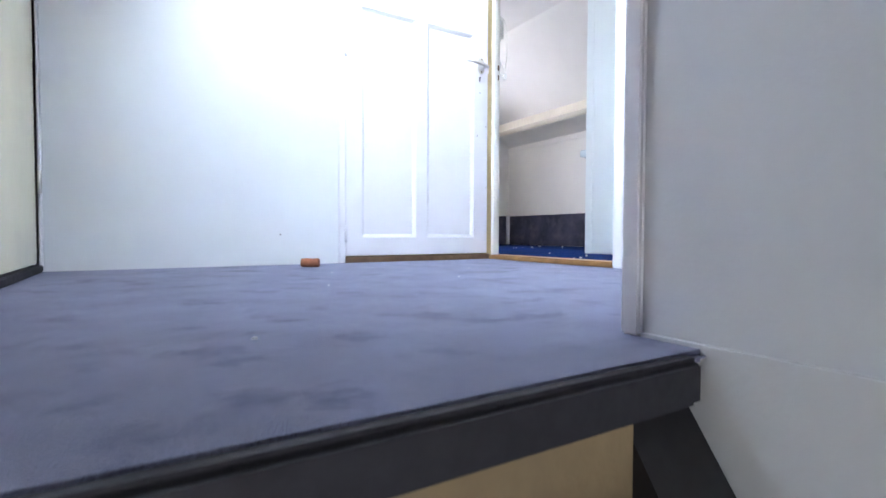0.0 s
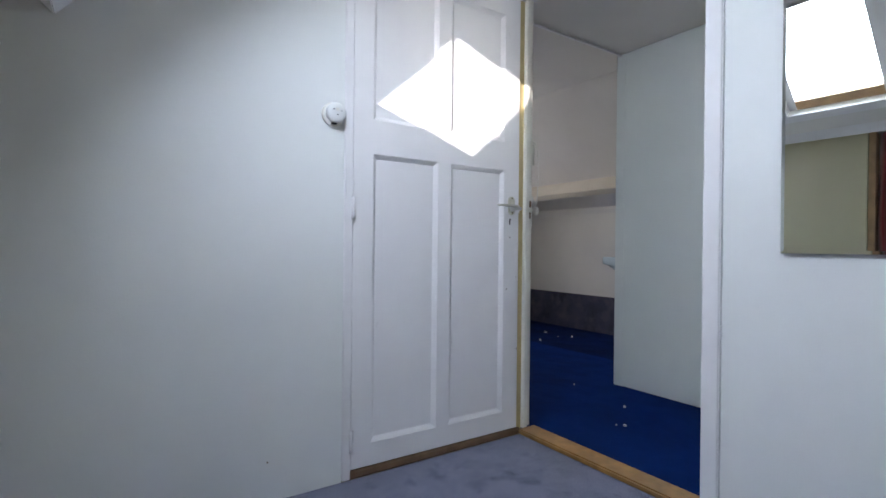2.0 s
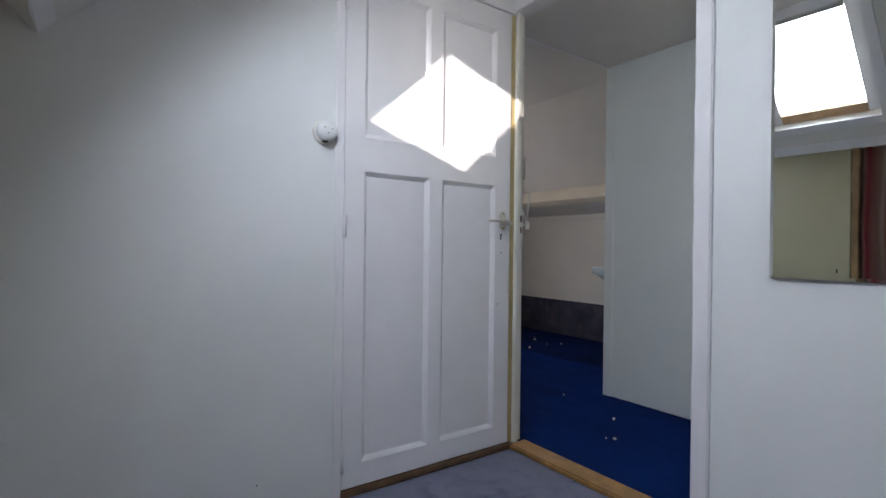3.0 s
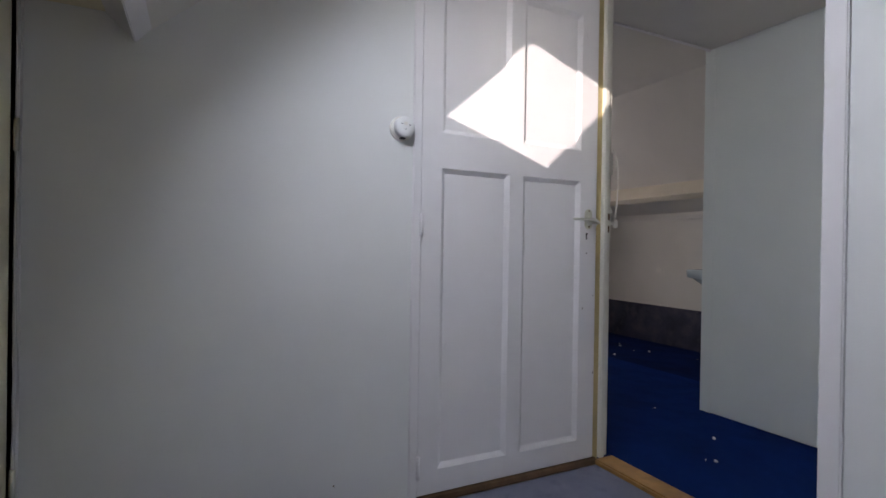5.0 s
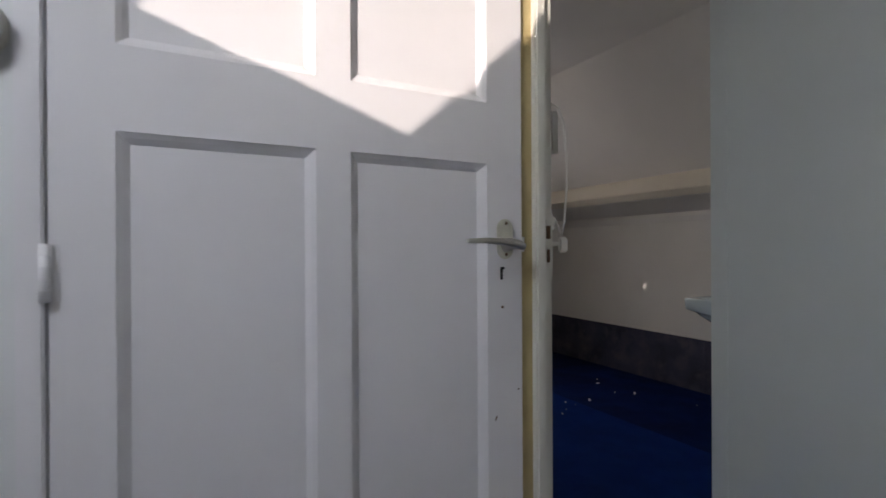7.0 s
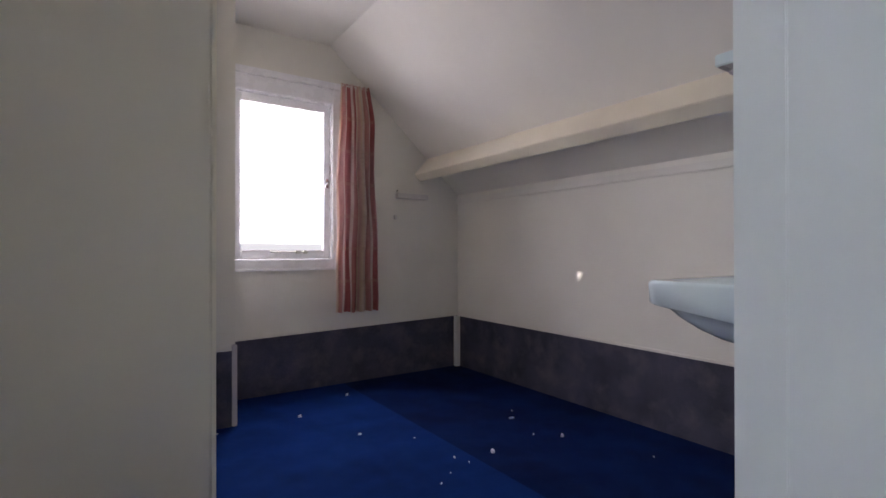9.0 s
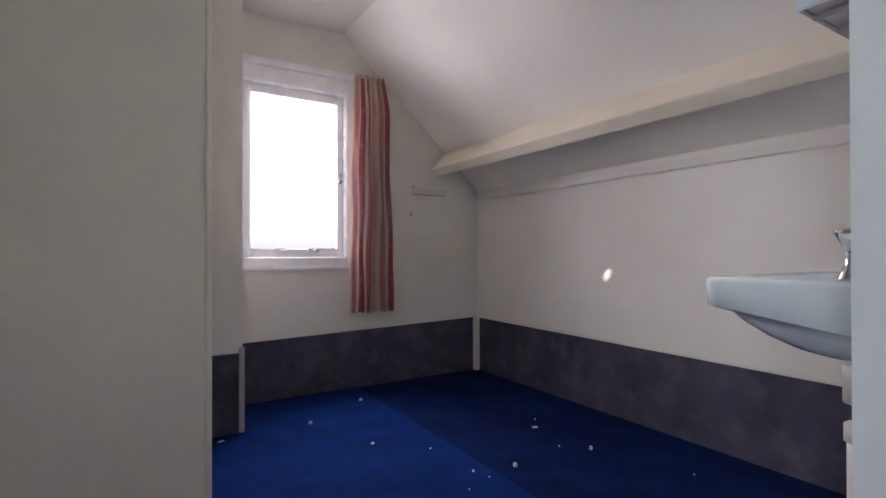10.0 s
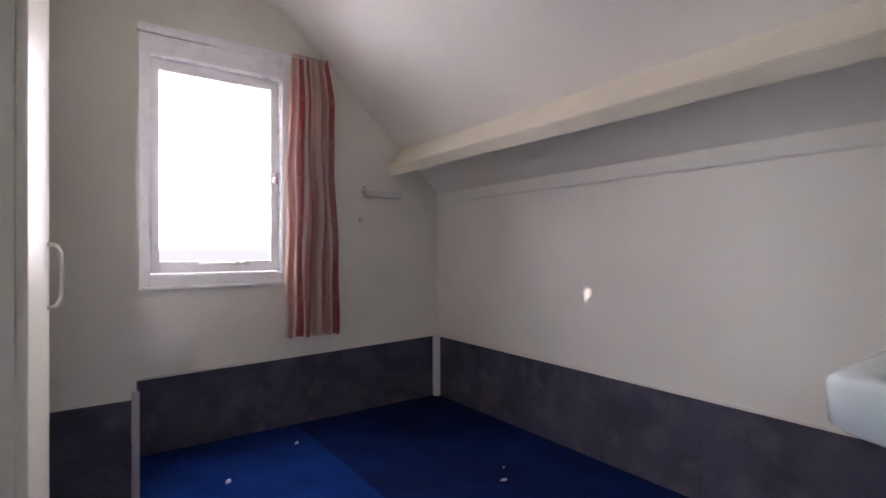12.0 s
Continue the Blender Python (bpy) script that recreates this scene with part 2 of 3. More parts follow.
def tube(bm, pts, r, sides=10, close=True):
    """A round rod along points."""
    pts = [Vector(p) for p in pts]
    rings = []
    for i, p in enumerate(pts):
        d = (pts[min(i + 1, len(pts) - 1)] - pts[max(i - 1, 0)]).normalized()
        q = d.to_track_quat("Z", "Y")
        rr = r[i] if isinstance(r, (list, tuple)) else r
        rings.append([bm.verts.new(p + q @ Vector((rr * math.cos(a), rr * math.sin(a), 0))) for a in [2 * math.pi * k / sides for k in range(sides)]])
    for a, b in zip(rings, rings[1:]):
        for k in range(sides):
            f = bm.faces.new((a[k], a[(k + 1) % sides], b[(k + 1) % sides], b[k]))
            f.smooth = True
    if close:
        bm.faces.new(rings[0][::-1])
        bm.faces.new(rings[-1])


def lathe(bm, profile, sides=32, m=None):
    """A turned shape about z from (radius, height) pairs."""
    rings = []
    for r, z in profile:
        if r < 1e-6:
            rings.append([bm.verts.new((0, 0, z))])
        else:
            rings.append([bm.verts.new((r * math.cos(2 * math.pi * k / sides), r * math.sin(2 * math.pi * k / sides), z)) for k in range(sides)])
    for a, b in zip(rings, rings[1:]):
        for k in range(sides):
            j = (k + 1) % sides
            q = [a[k % len(a)], a[j % len(a)], b[j % len(b)], b[k % len(b)]]
            q = [v for i, v in enumerate(q) if v not in q[:i]]
            if len(q) > 2:
                bm.faces.new(q).smooth = True
    if m is not None:
        for v in bm.verts:
            v.co = m @ v.co


def extrude_profile(bm, pts, axis, lo, hi):
    """A prism: the closed outline pts, in the plane across axis, from lo to hi."""
    def at(p, w):
        return {"x": (w, p[0], p[1]), "y": (p[0], w, p[1]), "z": (p[0], p[1], w)}[axis]
    a = [bm.verts.new(at(p, lo)) for p in pts]
    b = [bm.verts.new(at(p, hi)) for p in pts]
    n = len(pts)
    bm.faces.new(a)
    bm.faces.new(b[::-1])
    for i in range(n):
        bm.faces.new((a[i], b[i], b[(i + 1) % n], a[(i + 1) % n]))


def bevel(bm, w, seg=2):
    bmesh.ops.recalc_face_normals(bm, faces=bm.faces)
    es = [e for e in bm.edges if len(e.link_faces) == 2 and e.calc_face_angle(0) > 0.6]
    bmesh.ops.bevel(bm, geom=es, offset=w, segments=seg, affect="EDGES", clamp_overlap=True)


def part(name, bm, mat, parent=None, label="", fix=True):
    if fix:
        bmesh.ops.recalc_face_normals(bm, faces=bm.faces)
    me = bpy.data.meshes.new(name)
    bm.to_mesh(me)
    bm.free()
    me.materials.append(mat)
    ob = new(name, me)
    if parent is not None:
        ob.parent = parent
        ob.matrix_parent_inverse = parent.matrix_world.inverted()
    if label:
        ob["label"] = label
    return ob


def boxes(name, mat, *bx, parent=None, label="", bev=0.0, m=None):
    bm = bmesh.new()
    for b in bx:
        box(bm, *b, m=m)
    if bev:
        bevel(bm, bev)
    return part(name, bm, mat, parent, label)


def thing(name, place, label, category, group="", kind=""):
    e = new(name)
    e.location = place
    bpy.context.view_layer.update()
    return tagged(e, label, category, group, kind)


def structure(ob, label, category):
    return tagged(ob, label, category, kind="structure")


# ---- sizes of the place ----
H = 2.225                       # flat ceilings
WX, SY = -1.98, -1.88           # landing: knee wall and stair edge
EX, NY = 2.605, 3.05            # room: knee wall and gable
KX = 1.575                      # room: where the roof slope begins
KW = -0.923                     # landing: where the roof slope begins
TW = 0.08                       # wall between landing and room

# ---- floors ----
structure(boxes("floor_landing", M_LAV, (WX - 0.1, -0.0, SY - 0.012, 0.0, -0.016, 0.0), bev=0.007), "worn lavender-grey carpet with dark stains on the landing", "carpet")
sub = boxes("floor_structure", M_TAN, (WX - 0.1, 0.0, SY + 0.02, 0.1, -0.22, -0.031), (0.0, 2.75, -1.0, 3.2, -0.22, -0.031))
structure(sub, "plain boards under the carpets", "floor")
structure(boxes("floor_room", M_BLUE, (TW, 1.668, -0.95, NY, -0.03, 0.0)), "deep blue carpet with plaster crumbs", "carpet")
structure(boxes("floor_room_2", M_BLUE2, (1.670, EX, -0.95, NY, -0.03, -0.0015)), "darker strip of blue carpet beyond a seam", "carpet")

# ---- walls of the landing ----
DX0, DX1, DZ = -0.853, -0.022, 2.03
structure(boxes("wall_north", M_WALL, (WX, -0.886, 0, 0.1, -0.03, H), (-0.886, 0.0, 0.0, 0.1, DZ + 0.035, H)), "smooth white painted landing wall", "wall")
structure(boxes("wall_east", M_WALL, (0, TW, -1.98, -0.915, -0.03, H), (0.0, TW, -0.915, 0.012, DZ + 0.05, H)), "white painted wall between landing and room", "wall")
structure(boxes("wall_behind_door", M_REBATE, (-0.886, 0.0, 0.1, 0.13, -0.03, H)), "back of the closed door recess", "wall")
structure(boxes("wall_south", M_WALL, (-0.93, 0.0, -1.98, -1.9, -0.03, H)), "plain white wall beside the stair head", "wall")
structure(boxes("wall_stair_east", M_WALL, (-1.09, -0.93, -4.2, -1.80, 0.006, H)), "white painted wall along the stairs", "wall")
structure(boxes("wall_stair_east_2", M_WALL, (-1.0945, -0.93, -4.2, -1.80, -2.6, 0.005)), "white painted lower wall along the stairs", "wall")
structure(boxes("wall_stair_west", M_WALL, (WX - 0.1, WX, -4.2, -1.9, -2.6, 1.56)), "white wall along the stairs", "wall")
# the gap low in this unseen wall is added for the stair-foot fill lamp
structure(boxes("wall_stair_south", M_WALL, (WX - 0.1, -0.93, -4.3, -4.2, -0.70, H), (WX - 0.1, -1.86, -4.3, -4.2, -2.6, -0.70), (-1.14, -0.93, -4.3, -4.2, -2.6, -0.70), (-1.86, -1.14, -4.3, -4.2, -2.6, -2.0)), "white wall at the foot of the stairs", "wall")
structure(boxes("trim_stair_corner", M_GLOSS, (-1.098, -0.93, -1.799, -1.768, 0.0, H), bev=0.004), "white painted corner strip", "trim")
structure(boxes("floor_lower", M_TAN, (WX - 0.1, -0.93, -4.3, -1.9, -2.7, -2.6)), "floor below the stairs", "floor")

# west knee wall under the purlin: solid beyond the curtained recess
structure(boxes("wall_west", M_CREAM, (WX - 0.1, WX, -0.03, 0.0, -0.03, 1.56), (WX - 0.1, WX, -0.813, -0.03, 1.545, 1.56),
                (WX - 0.45, WX - 0.4, -1.9, 0.0, -0.03, 1.56), (WX - 0.4, WX, -1.9, -1.86, -0.03, 1.56), (WX - 0.4, WX - 0.06, -0.837, -0.815, -0.03, 1.56)), "low cream knee wall under the roof slope", "wall")
structure(boxes("floor_recess", M_LAV, (WX - 0.45, WX - 0.1, -1.9, 0.0, -0.03, 0.0)), "carpet inside the curtained recess", "carpet")

# ---- ceilings ----
structure(boxes("ceiling_landing", M_CEIL_L, (KW, TW, -4.3, 0.1, H, H + 0.1)), "flat off-white landing ceiling", "ceiling")
SLOPE = Matrix(((-0.743, 0, -0.669, KW), (0, 1, 0, 0), (-0.669, 0, 0.743, H), (0, 0, 0, 1)))
V0, V1, U0, U1 = 0.260, 0.900, -1.020, -0.550
structure(boxes("ceiling_slope_west", M_CEIL, (0, V0, -4.3, 0.1, 0, 0.06), (V1, 1.075, -4.3, 0.1, 0, 0.06), (V0, V1, -4.3, U0, 0, 0.06), (V0, V1, U1, 0.1, 0, 0.06), m=SLOPE),
          "off-white sloping attic ceiling with a roof light", "ceiling")
structure(boxes("ceiling_room", M_CEIL, (TW, KX, -1.0, NY + 0.1, H, H + 0.1)), "flat off-white room ceiling", "ceiling")
structure(boxes("ceiling_entry", M_CEIL, (TW, 1.095, -0.95, 0.272, 2.105, H), bev=0.006), "lower off-white ceiling just inside the doorway", "ceiling")
structure(boxes("trim_ceiling_edge", M_GLOSS, (TW, 1.094, 0.262, 0.2795, 2.097, 2.106), bev=0.002), "thin white strip along the edge of the lower ceiling", "trim")
bm = bmesh.new()
SL = 0.893
extrude_profile(bm, [(KX, H), (EX + 0.12, H - SL * (EX + 0.12 - KX)), (EX + 0.12, H - SL * (EX + 0.12 - KX) + 0.12), (KX, H + 0.12)], "y", -1.0, NY + 0.1)
structure(part("ceiling_slope_east", bm, M_CEIL), "off-white sloping attic ceiling", "ceiling")

# ---- walls of the room ----
WX0, WX1, WZ0, WZ1 = 0.975, 1.60, 0.80, 1.86
structure(boxes("wall_gable", M_ROOM, (TW, WX0, NY, NY + 0.12, -0.03, H), (WX1, EX + 0.1, NY, NY + 0.12, -0.03, H),
                (WX0, WX1, NY, NY + 0.12, -0.03, WZ0), (WX0, WX1, NY, NY + 0.12, WZ1, H)), "cream papered gable wall", "wall")
structure(boxes("wall_room_step", M_ROOM, (TW, 0.905, 2.6, NY, -0.03, H)), "cream papered chimney breast", "wall")
structure(boxes("wall_knee", M_ROOM, (EX, EX + 0.1, -1.0, NY, -0.03, 1.5)), "cream papered knee wall under the slope", "wall")
structure(boxes("wall_room_west", M_ROOM, (0.0, TW, 0.1, NY, -0.03, H)), "cream papered room wall", "wall")
structure(boxes("wall_room_south", M_ROOM, (TW, EX + 0.1, -1.0, -0.95, -0.03, H)), "plain cream room wall", "wall")
CX, CY = 1.095, 0.294
structure(boxes("wall_closet", M_CLOSET, (CX, CX + 0.09, -0.95, CY, 0.0, H), (CX + 0.09, EX, CY - 0.09, CY, 0.0, H), bev=0.006), "smooth white painted closet partition", "wall")


structure(boxes("trim_closet_edge", M_CLOSET, (CX - 0.005, CX + 0.0002, CY - 0.060, CY + 0.005, 0.0, H), (CX, CX + 0.06, CY + 0.0002, CY + 0.005, 0.0, H), bev=0.002), "white painted corner bead of the partition", "trim")


def dado(name, b):
    structure(boxes(name, M_DADO, b), "dark grey carpet skirting along the wall", "skirting")


DH = 0.378
bm = bmesh.new()
extrude_profile(bm, [(0.915, 0), (EX - 0.012, 0), (EX - 0.012, DH + 0.004), (0.915, DH - 0.035)], "y", NY - 0.008, NY)
structure(part("baseboard_gable", bm, M_DADO), "dark grey carpet skirting along the wall", "skirting")
dado("baseboard_knee", (EX - 0.008, EX, 1.352, NY - 0.012, 0, DH))
dado("baseboard_knee_2", (EX - 0.0075, EX, CY, 1.350, 0, DH - 0.001))
dado("baseboard_step", (TW, 0.888, 2.592, 2.6, 0, DH))
dado("baseboard_step_side", (0.905, 0.913, 2.61, NY - 0.008, 0, DH))
bm = bmesh.new()
extrude_profile(bm, [(0.915, DH - 0.035), (EX - 0.012, DH + 0.004), (EX - 0.012, DH + 0.020), (0.915, DH - 0.019)], "y", NY - 0.010, NY)
bevel(bm, 0.003)
structure(part("trim_gable", bm, M_ROOM), "thin cream strip above the skirting", "trim")
structure(boxes("trim_knee", M_ROOM, (EX - 0.010, EX, CY, NY - 0.010, DH, DH + 0.016), bev=0.003), "thin cream strip above the skirting", "trim")
structure(boxes("trim_step", M_ROOM, (TW, 0.886, 2.590, 2.6, DH, DH + 0.016), bev=0.003), "thin cream strip above the skirting", "trim")
structure(boxes("trim_room_corner", M_WALL, (EX - 0.045, EX - 0.006, NY - 0.045, NY - 0.006, 0, DH + 0.002), bev=0.004), "pale wooden strip in the skirting corner", "trim")
structure(boxes("trim_step_corner", M_SHELF, (0.889, 0.914, 2.588, 2.61, 0, DH + 0.03), bev=0.004), "grey-white strip on the outer corner", "trim")
structure(boxes("trim_knee_rail", M_CEIL, (EX - 0.018, EX, CY, NY, 1.235, 1.275), bev=0.005), "moulded cream rail under the slope", "trim")

# ---- purlins ----
def purlin(name, top, depth, thick, side, y0, y1, mat):
    """A beam proud of the slope. side +1: slope falls to +x."""
    k = math.hypot(1, SL)
    nx, nz = -side * SL / k, -1 / k       # out of the slope, into the room
    sx, sz = side / k, -SL / k            # down the slope
    p = Vector(top)
    q = [p - Vector((nx, nz)) * 0.01, p + Vector((nx, nz)) * depth, p + Vector((nx, nz)) * depth + Vector((sx, sz)) * thick, p + Vector((sx, sz)) * thick - Vector((nx, nz)) * 0.01]
    bm = bmesh.new()
    extrude_profile(bm, [tuple(v) for v in q], "y", y0, y1)
    bevel(bm, 0.004)
    return structure(part(name, bm, mat), "cream painted roof purlin along the slope", "beam")


purlin("beam_east", (2.325, H - SL * (2.325 - KX)), 0.165, 0.07, 1, CY, NY, M_BEAM)
bm = bmesh.new()
extrude_profile(bm, [(-1.672, 1.556), (-1.728, 1.488), (-1.800, 1.562), (-1.76, 1.60), (-1.70, 1.60)], "y", -4.2, -0.004)
bevel(bm, 0.003)
structure(part("beam_west", bm, M_GLOSS), "white painted beam at the foot of the slope", "beam")
structure(boxes("ceiling_recess", M_CEIL_L, (WX - 0.5, -1.745, -4.3, 0.1, 1.562, 1.64)), "low ceiling over the eaves recess", "ceiling")

# ---- stairs ----
stair = thing("staircase", (-1.5, SY, 0), "steep attic staircase with tan risers and dark nosing", "stairs")
bm = bmesh.new()
box(bm, WX, -1.120, SY - 0.026, SY + 0.0018, -0.060, -0.003)
bevel(bm, 0.008, 3)
part("nosing", bm, M_NOSE, stair, "dark rubber nosing")
RISE, GO = 0.24, 0.15
for i in range(10):
    y = SY - i * GO
    boxes("riser", M_TAN, (WX, -1.215, y - 0.002, y + 0.018, -RISE * (i + 1), -RISE * i - (0.0605 if i == 0 else 0.03)), parent=stair)
    if i:
        boxes("tread", M_LAV, (WX, -1.215, y - 0.02, y + GO - 0.003, -RISE * i - 0.03, -RISE * i), parent=stair, bev=0.006)
for x0, x1 in ((-1.215, -1.0955), (WX + 0.001, WX + 0.03)):
    bm = bmesh.new()
    extrude_profile(bm, [(SY + 0.018, -0.060), (SY + 0.018, -0.35), (SY - 10 * GO, -2.59), (SY - 10 * GO, -2.3)], "x", x0, x1)
    part("stringer", bm, M_DARK, stair, "dark painted stringer")

# ---- panelled door ----
door = thing("panelled_door", (-0.44, 0.02, 0), "closed white four-panel door with a lever handle", "door")
PX = ((-0.769, -0.472), (-0.408, -0.112))
PZ = ((0.120, 1.222), (1.352, 1.930))
boxes("leaf", M_GLOSS, (DX0 + 0.003, PX[0][0], 0.0, 0.04, 0.034, DZ - 0.004), (PX[1][1], DX1, 0.0, 0.04, 0.034, DZ - 0.004),
      (PX[0][1], PX[1][0], 0.0, 0.04, PZ[0][0], PZ[0][1]), (PX[0][1], PX[1][0], 0.0, 0.04, PZ[1][0], PZ[1][1]),
      (PX[0][0], PX[1][1], 0.0, 0.04, 0.034, PZ[0][0]), (PX[0][0], PX[1][1], 0.0, 0.04, PZ[0][1], PZ[1][0]), (PX[0][0], PX[1][1], 0.0, 0.04, PZ[1][1], DZ - 0.004),
      parent=door)
for x0, x1 in PX:
    for z0, z1 in PZ:
        boxes("panel", M_GLOSS, (x0, x1, 0.014, 0.026, z0, z1), parent=door)
        bm = bmesh.new()
        w = 0.017
        outer = [bm.verts.new((x, 0.0015, z)) for x, z in ((x0, z0), (x1, z0), (x1, z1), (x0, z1))]
        mid = [bm.verts.new((x, 0.006, z)) for x, z in ((x0 + w * 0.45, z0 + w * 0.45), (x1 - w * 0.45, z0 + w * 0.45), (x1 - w * 0.45, z1 - w * 0.45), (x0 + w * 0.45, z1 - w * 0.45))]
        inner = [bm.verts.new((x, 0.0139, z)) for x, z in ((x0 + w, z0 + w), (x1 - w, z0 + w), (x1 - w, z1 - w), (x0 + w, z1 - w))]
        for a, b in ((outer, mid), (mid, inner)):
            for i in range(4):
                bm.faces.new((a[i], a[(i + 1) % 4], b[(i + 1) % 4], b[i]))
        part("moulding", bm, M_GLOSS, door)


def oval_plate(bm, cx, cz, w, h, y0, y1, n=10):
    """An upright plate with rounded ends, facing -y."""
    r = w / 2
    pts = [(cx + r * math.cos(a), cz + h / 2 - r + r * math.sin(a)) for a in [math.pi * k / n for k in range(n + 1)]]
    pts += [(cx - r * math.cos(a), cz - h / 2 + r - r * math.sin(a)) for a in [math.pi * k / n for k in range(n + 1)]]
    extrude_profile(bm, pts, "y", y0, y1)


bm = bmesh.new()
oval_plate(bm, -0.069, 1.063, 0.041, 0.086, -0.007, 0.0)
bevel(bm, 0.003)
plate = part("handle_plate", bm, M_PLATE, door, "worn metal handle plate")
for z in (1.097, 1.030):
    bm = bmesh.new()
    lathe(bm, [(0, 0), (0.0036, 0), (0.0036, 0.0012), (0, 0.0016)], 12, pose(-0.069, -0.008, z, 90))
    part("screw", bm, M_DARKSILL, plate)
bm = bmesh.new()
lathe(bm, [(0, 0.004), (0.0145, 0.004), (0.0135, 0.014), (0.0095, 0.020), (0.0085, 0.046), (0, 0.046)], 20, pose(-0.068, 0, 1.050, 90))
tube(bm, [(-0.049, -0.045, 1.046), (-0.052, -0.046, 1.047), (-0.064, -0.048, 1.050), (-0.082, -0.051, 1.054), (-0.110, -0.053, 1.057), (-0.150, -0.053, 1.059), (-0.184, -0.051, 1.058), (-0.192, -0.050, 1.058)],
     [0.004, 0.0075, 0.0098, 0.0098, 0.0078, 0.0058, 0.0050, 0.003], 14)
part("lever_handle", bm, M_STEEL, door, "nickel lever handle")
boxes("keyhole", M_BLACK, (-0.079, -0.073, -0.0012, 0.0, 0.976, 1.003), (-0.074, -0.069, -0.0014, 0.0, 0.998, 1.003), parent=door)
for x, z, sx, sz in ((-0.074, 0.917, 0.004, 0.003), (-0.091, 0.680, 0.002, 0.006), (-0.033, 0.735, 0.002, 0.003), (-0.028, 0.40, 0.002, 0.005)):
    bm = bmesh.new()
    lathe(bm, [(0, 0), (1.0, 0), (0.8, 0.3), (0, 0.35)], 8, pose(x, -0.0002, z, 90, 20) @ Matrix.Diagonal((sx, sz, 0.002, 1)))
    part("scratch", bm, M_DARKSILL, door)
for z in (0.14, 1.012, 1.86):
    bm = bmesh.new()
    tube(bm, [(DX0 + 0.001, -0.008, z - 0.041), (DX0 + 0.001, -0.008, z + 0.041)], 0.0072, 14)
    for k in range(1, 5):
        tube(bm, [(DX0 + 0.001, -0.008, z - 0.0418 + k * 0.0165), (DX0 + 0.001, -0.008, z - 0.0402 + k * 0.0165)], 0.0077, 14)
    box(bm, DX0 + 0.003, DX0 + 0.016, -0.0022, 0.0, z - 0.041, z + 0.041)
    part("hinge", bm, M_GLOSS, door, "painted-over hinge")
boxes("latch", M_PVC, (DX1, DX1 + 0.012, 0.006, 0.02, 1.035, 1.068), parent=door)
structure(boxes("sill_door", M_DARKSILL, (-0.886, 0.0, -0.004, 0.06, 0.0, 0.028), bev=0.004), "dark worn wooden strip under the door", "sill")

# ---- door casings and corner post ----
structure(boxes("trim_door_left", M_GLOSS, (-0.886, DX0, -0.007, 0.1, 0, DZ + 0.035), bev=0.003), "white painted door casing", "trim")
structure(boxes("trim_door_head", M_GLOSS, (DX0, 0.0, -0.007, 0.1, DZ, DZ + 0.035), bev=0.003), "white painted door casing", "trim")
# narrow rebate strip, coloured as it looks in shade
structure(boxes("trim_rebate", M_REBATE, (DX1 + 0.002, 0.016, 0.012, 0.1, 0.0, DZ)), "rebate beside the door with its warm shade in the colour", "trim")
bm = bmesh.new()
box(bm, 0.016, 0.044, -0.006, 0.0999, 0.02, DZ + 0.05)
box(bm, 0.0442, TW - 0.004, 0.012, 0.0999, 0.02, DZ + 0.05)
bevel(bm, 0.004)
post = structure(part("post_corner", bm, M_TRIM), "cream painted corner post with a lock strike", "post")
strike = boxes("strike_plate", M_TRIM, (0.046, 0.074, 0.0102, 0.012, 0.975, 1.125), parent=post, label="painted steel strike plate")
boxes("latch_hole", M_DARKSILL, (0.055, 0.068, 0.0095, 0.0103, 1.064, 1.094), (0.057, 0.066, 0.0095, 0.0103, 1.010, 1.040), parent=strike)
boxes("keeper", M_TRIM, (0.048, 0.078, 0.004, 0.0120, 1.095, 1.115), (0.068, 0.077, 0.006, 0.0120, 1.084, 1.095), parent=strike, bev=0.002)
structure(boxes("trim_doorway", M_GLOSS, (-0.012, TW + 0.006, -0.914, -0.857, 0.0, DZ + 0.05), (-0.008, TW + 0.004, -0.857, 0.012, DZ + 0.016, DZ + 0.05), bev=0.004), "white painted doorway casing", "trim")
structure(boxes("threshold", M_SILL, (-0.012, TW + 0.012, -0.857, 0.0, 0.0, 0.024), bev=0.006), "varnished oak threshold strip", "threshold")

# ---- things on the landing walls ----
alarm = thing("smoke_alarm", (-0.932, 0, 1.345), "round white smoke alarm screwed to the wall", "smoke alarm")
bm = bmesh.new()
lathe(bm, [(0, 0), (0.043, 0), (0.043, 0.006), (0.040, 0.010), (0, 0.010)], 40, pose(-0.932, 0, 1.345, 90))
part("base", bm, M_PVC, alarm)
bm = bmesh.new()
lathe(bm, [(0.034, 0.0105), (0.0365, 0.016), (0.036, 0.030), (0.032, 0.037), (0.017, 0.0395), (0, 0.040)], 40, pose(-0.929, 0, 1.3475, 90))
part("cover", bm, M_WALL, alarm)
boxes("slot", M_BLACK, (-0.942, -0.924, -0.026, -0.0095, 1.3075, 1.3125), parent=alarm, bev=0.001)
boxes("button", M_PVC, (-0.936, -0.923, -0.0420, -0.0385, 1.352, 1.363), parent=alarm, bev=0.001)
for x, z in ((-0.943, 1.356), (-0.915, 1.353), (-0.929, 1.338)):
    boxes("vent_slit", M_BLACK, (x - 0.0030, x + 0.0030, -0.0404, -0.036, z - 0.0010, z + 0.0010), parent=alarm)

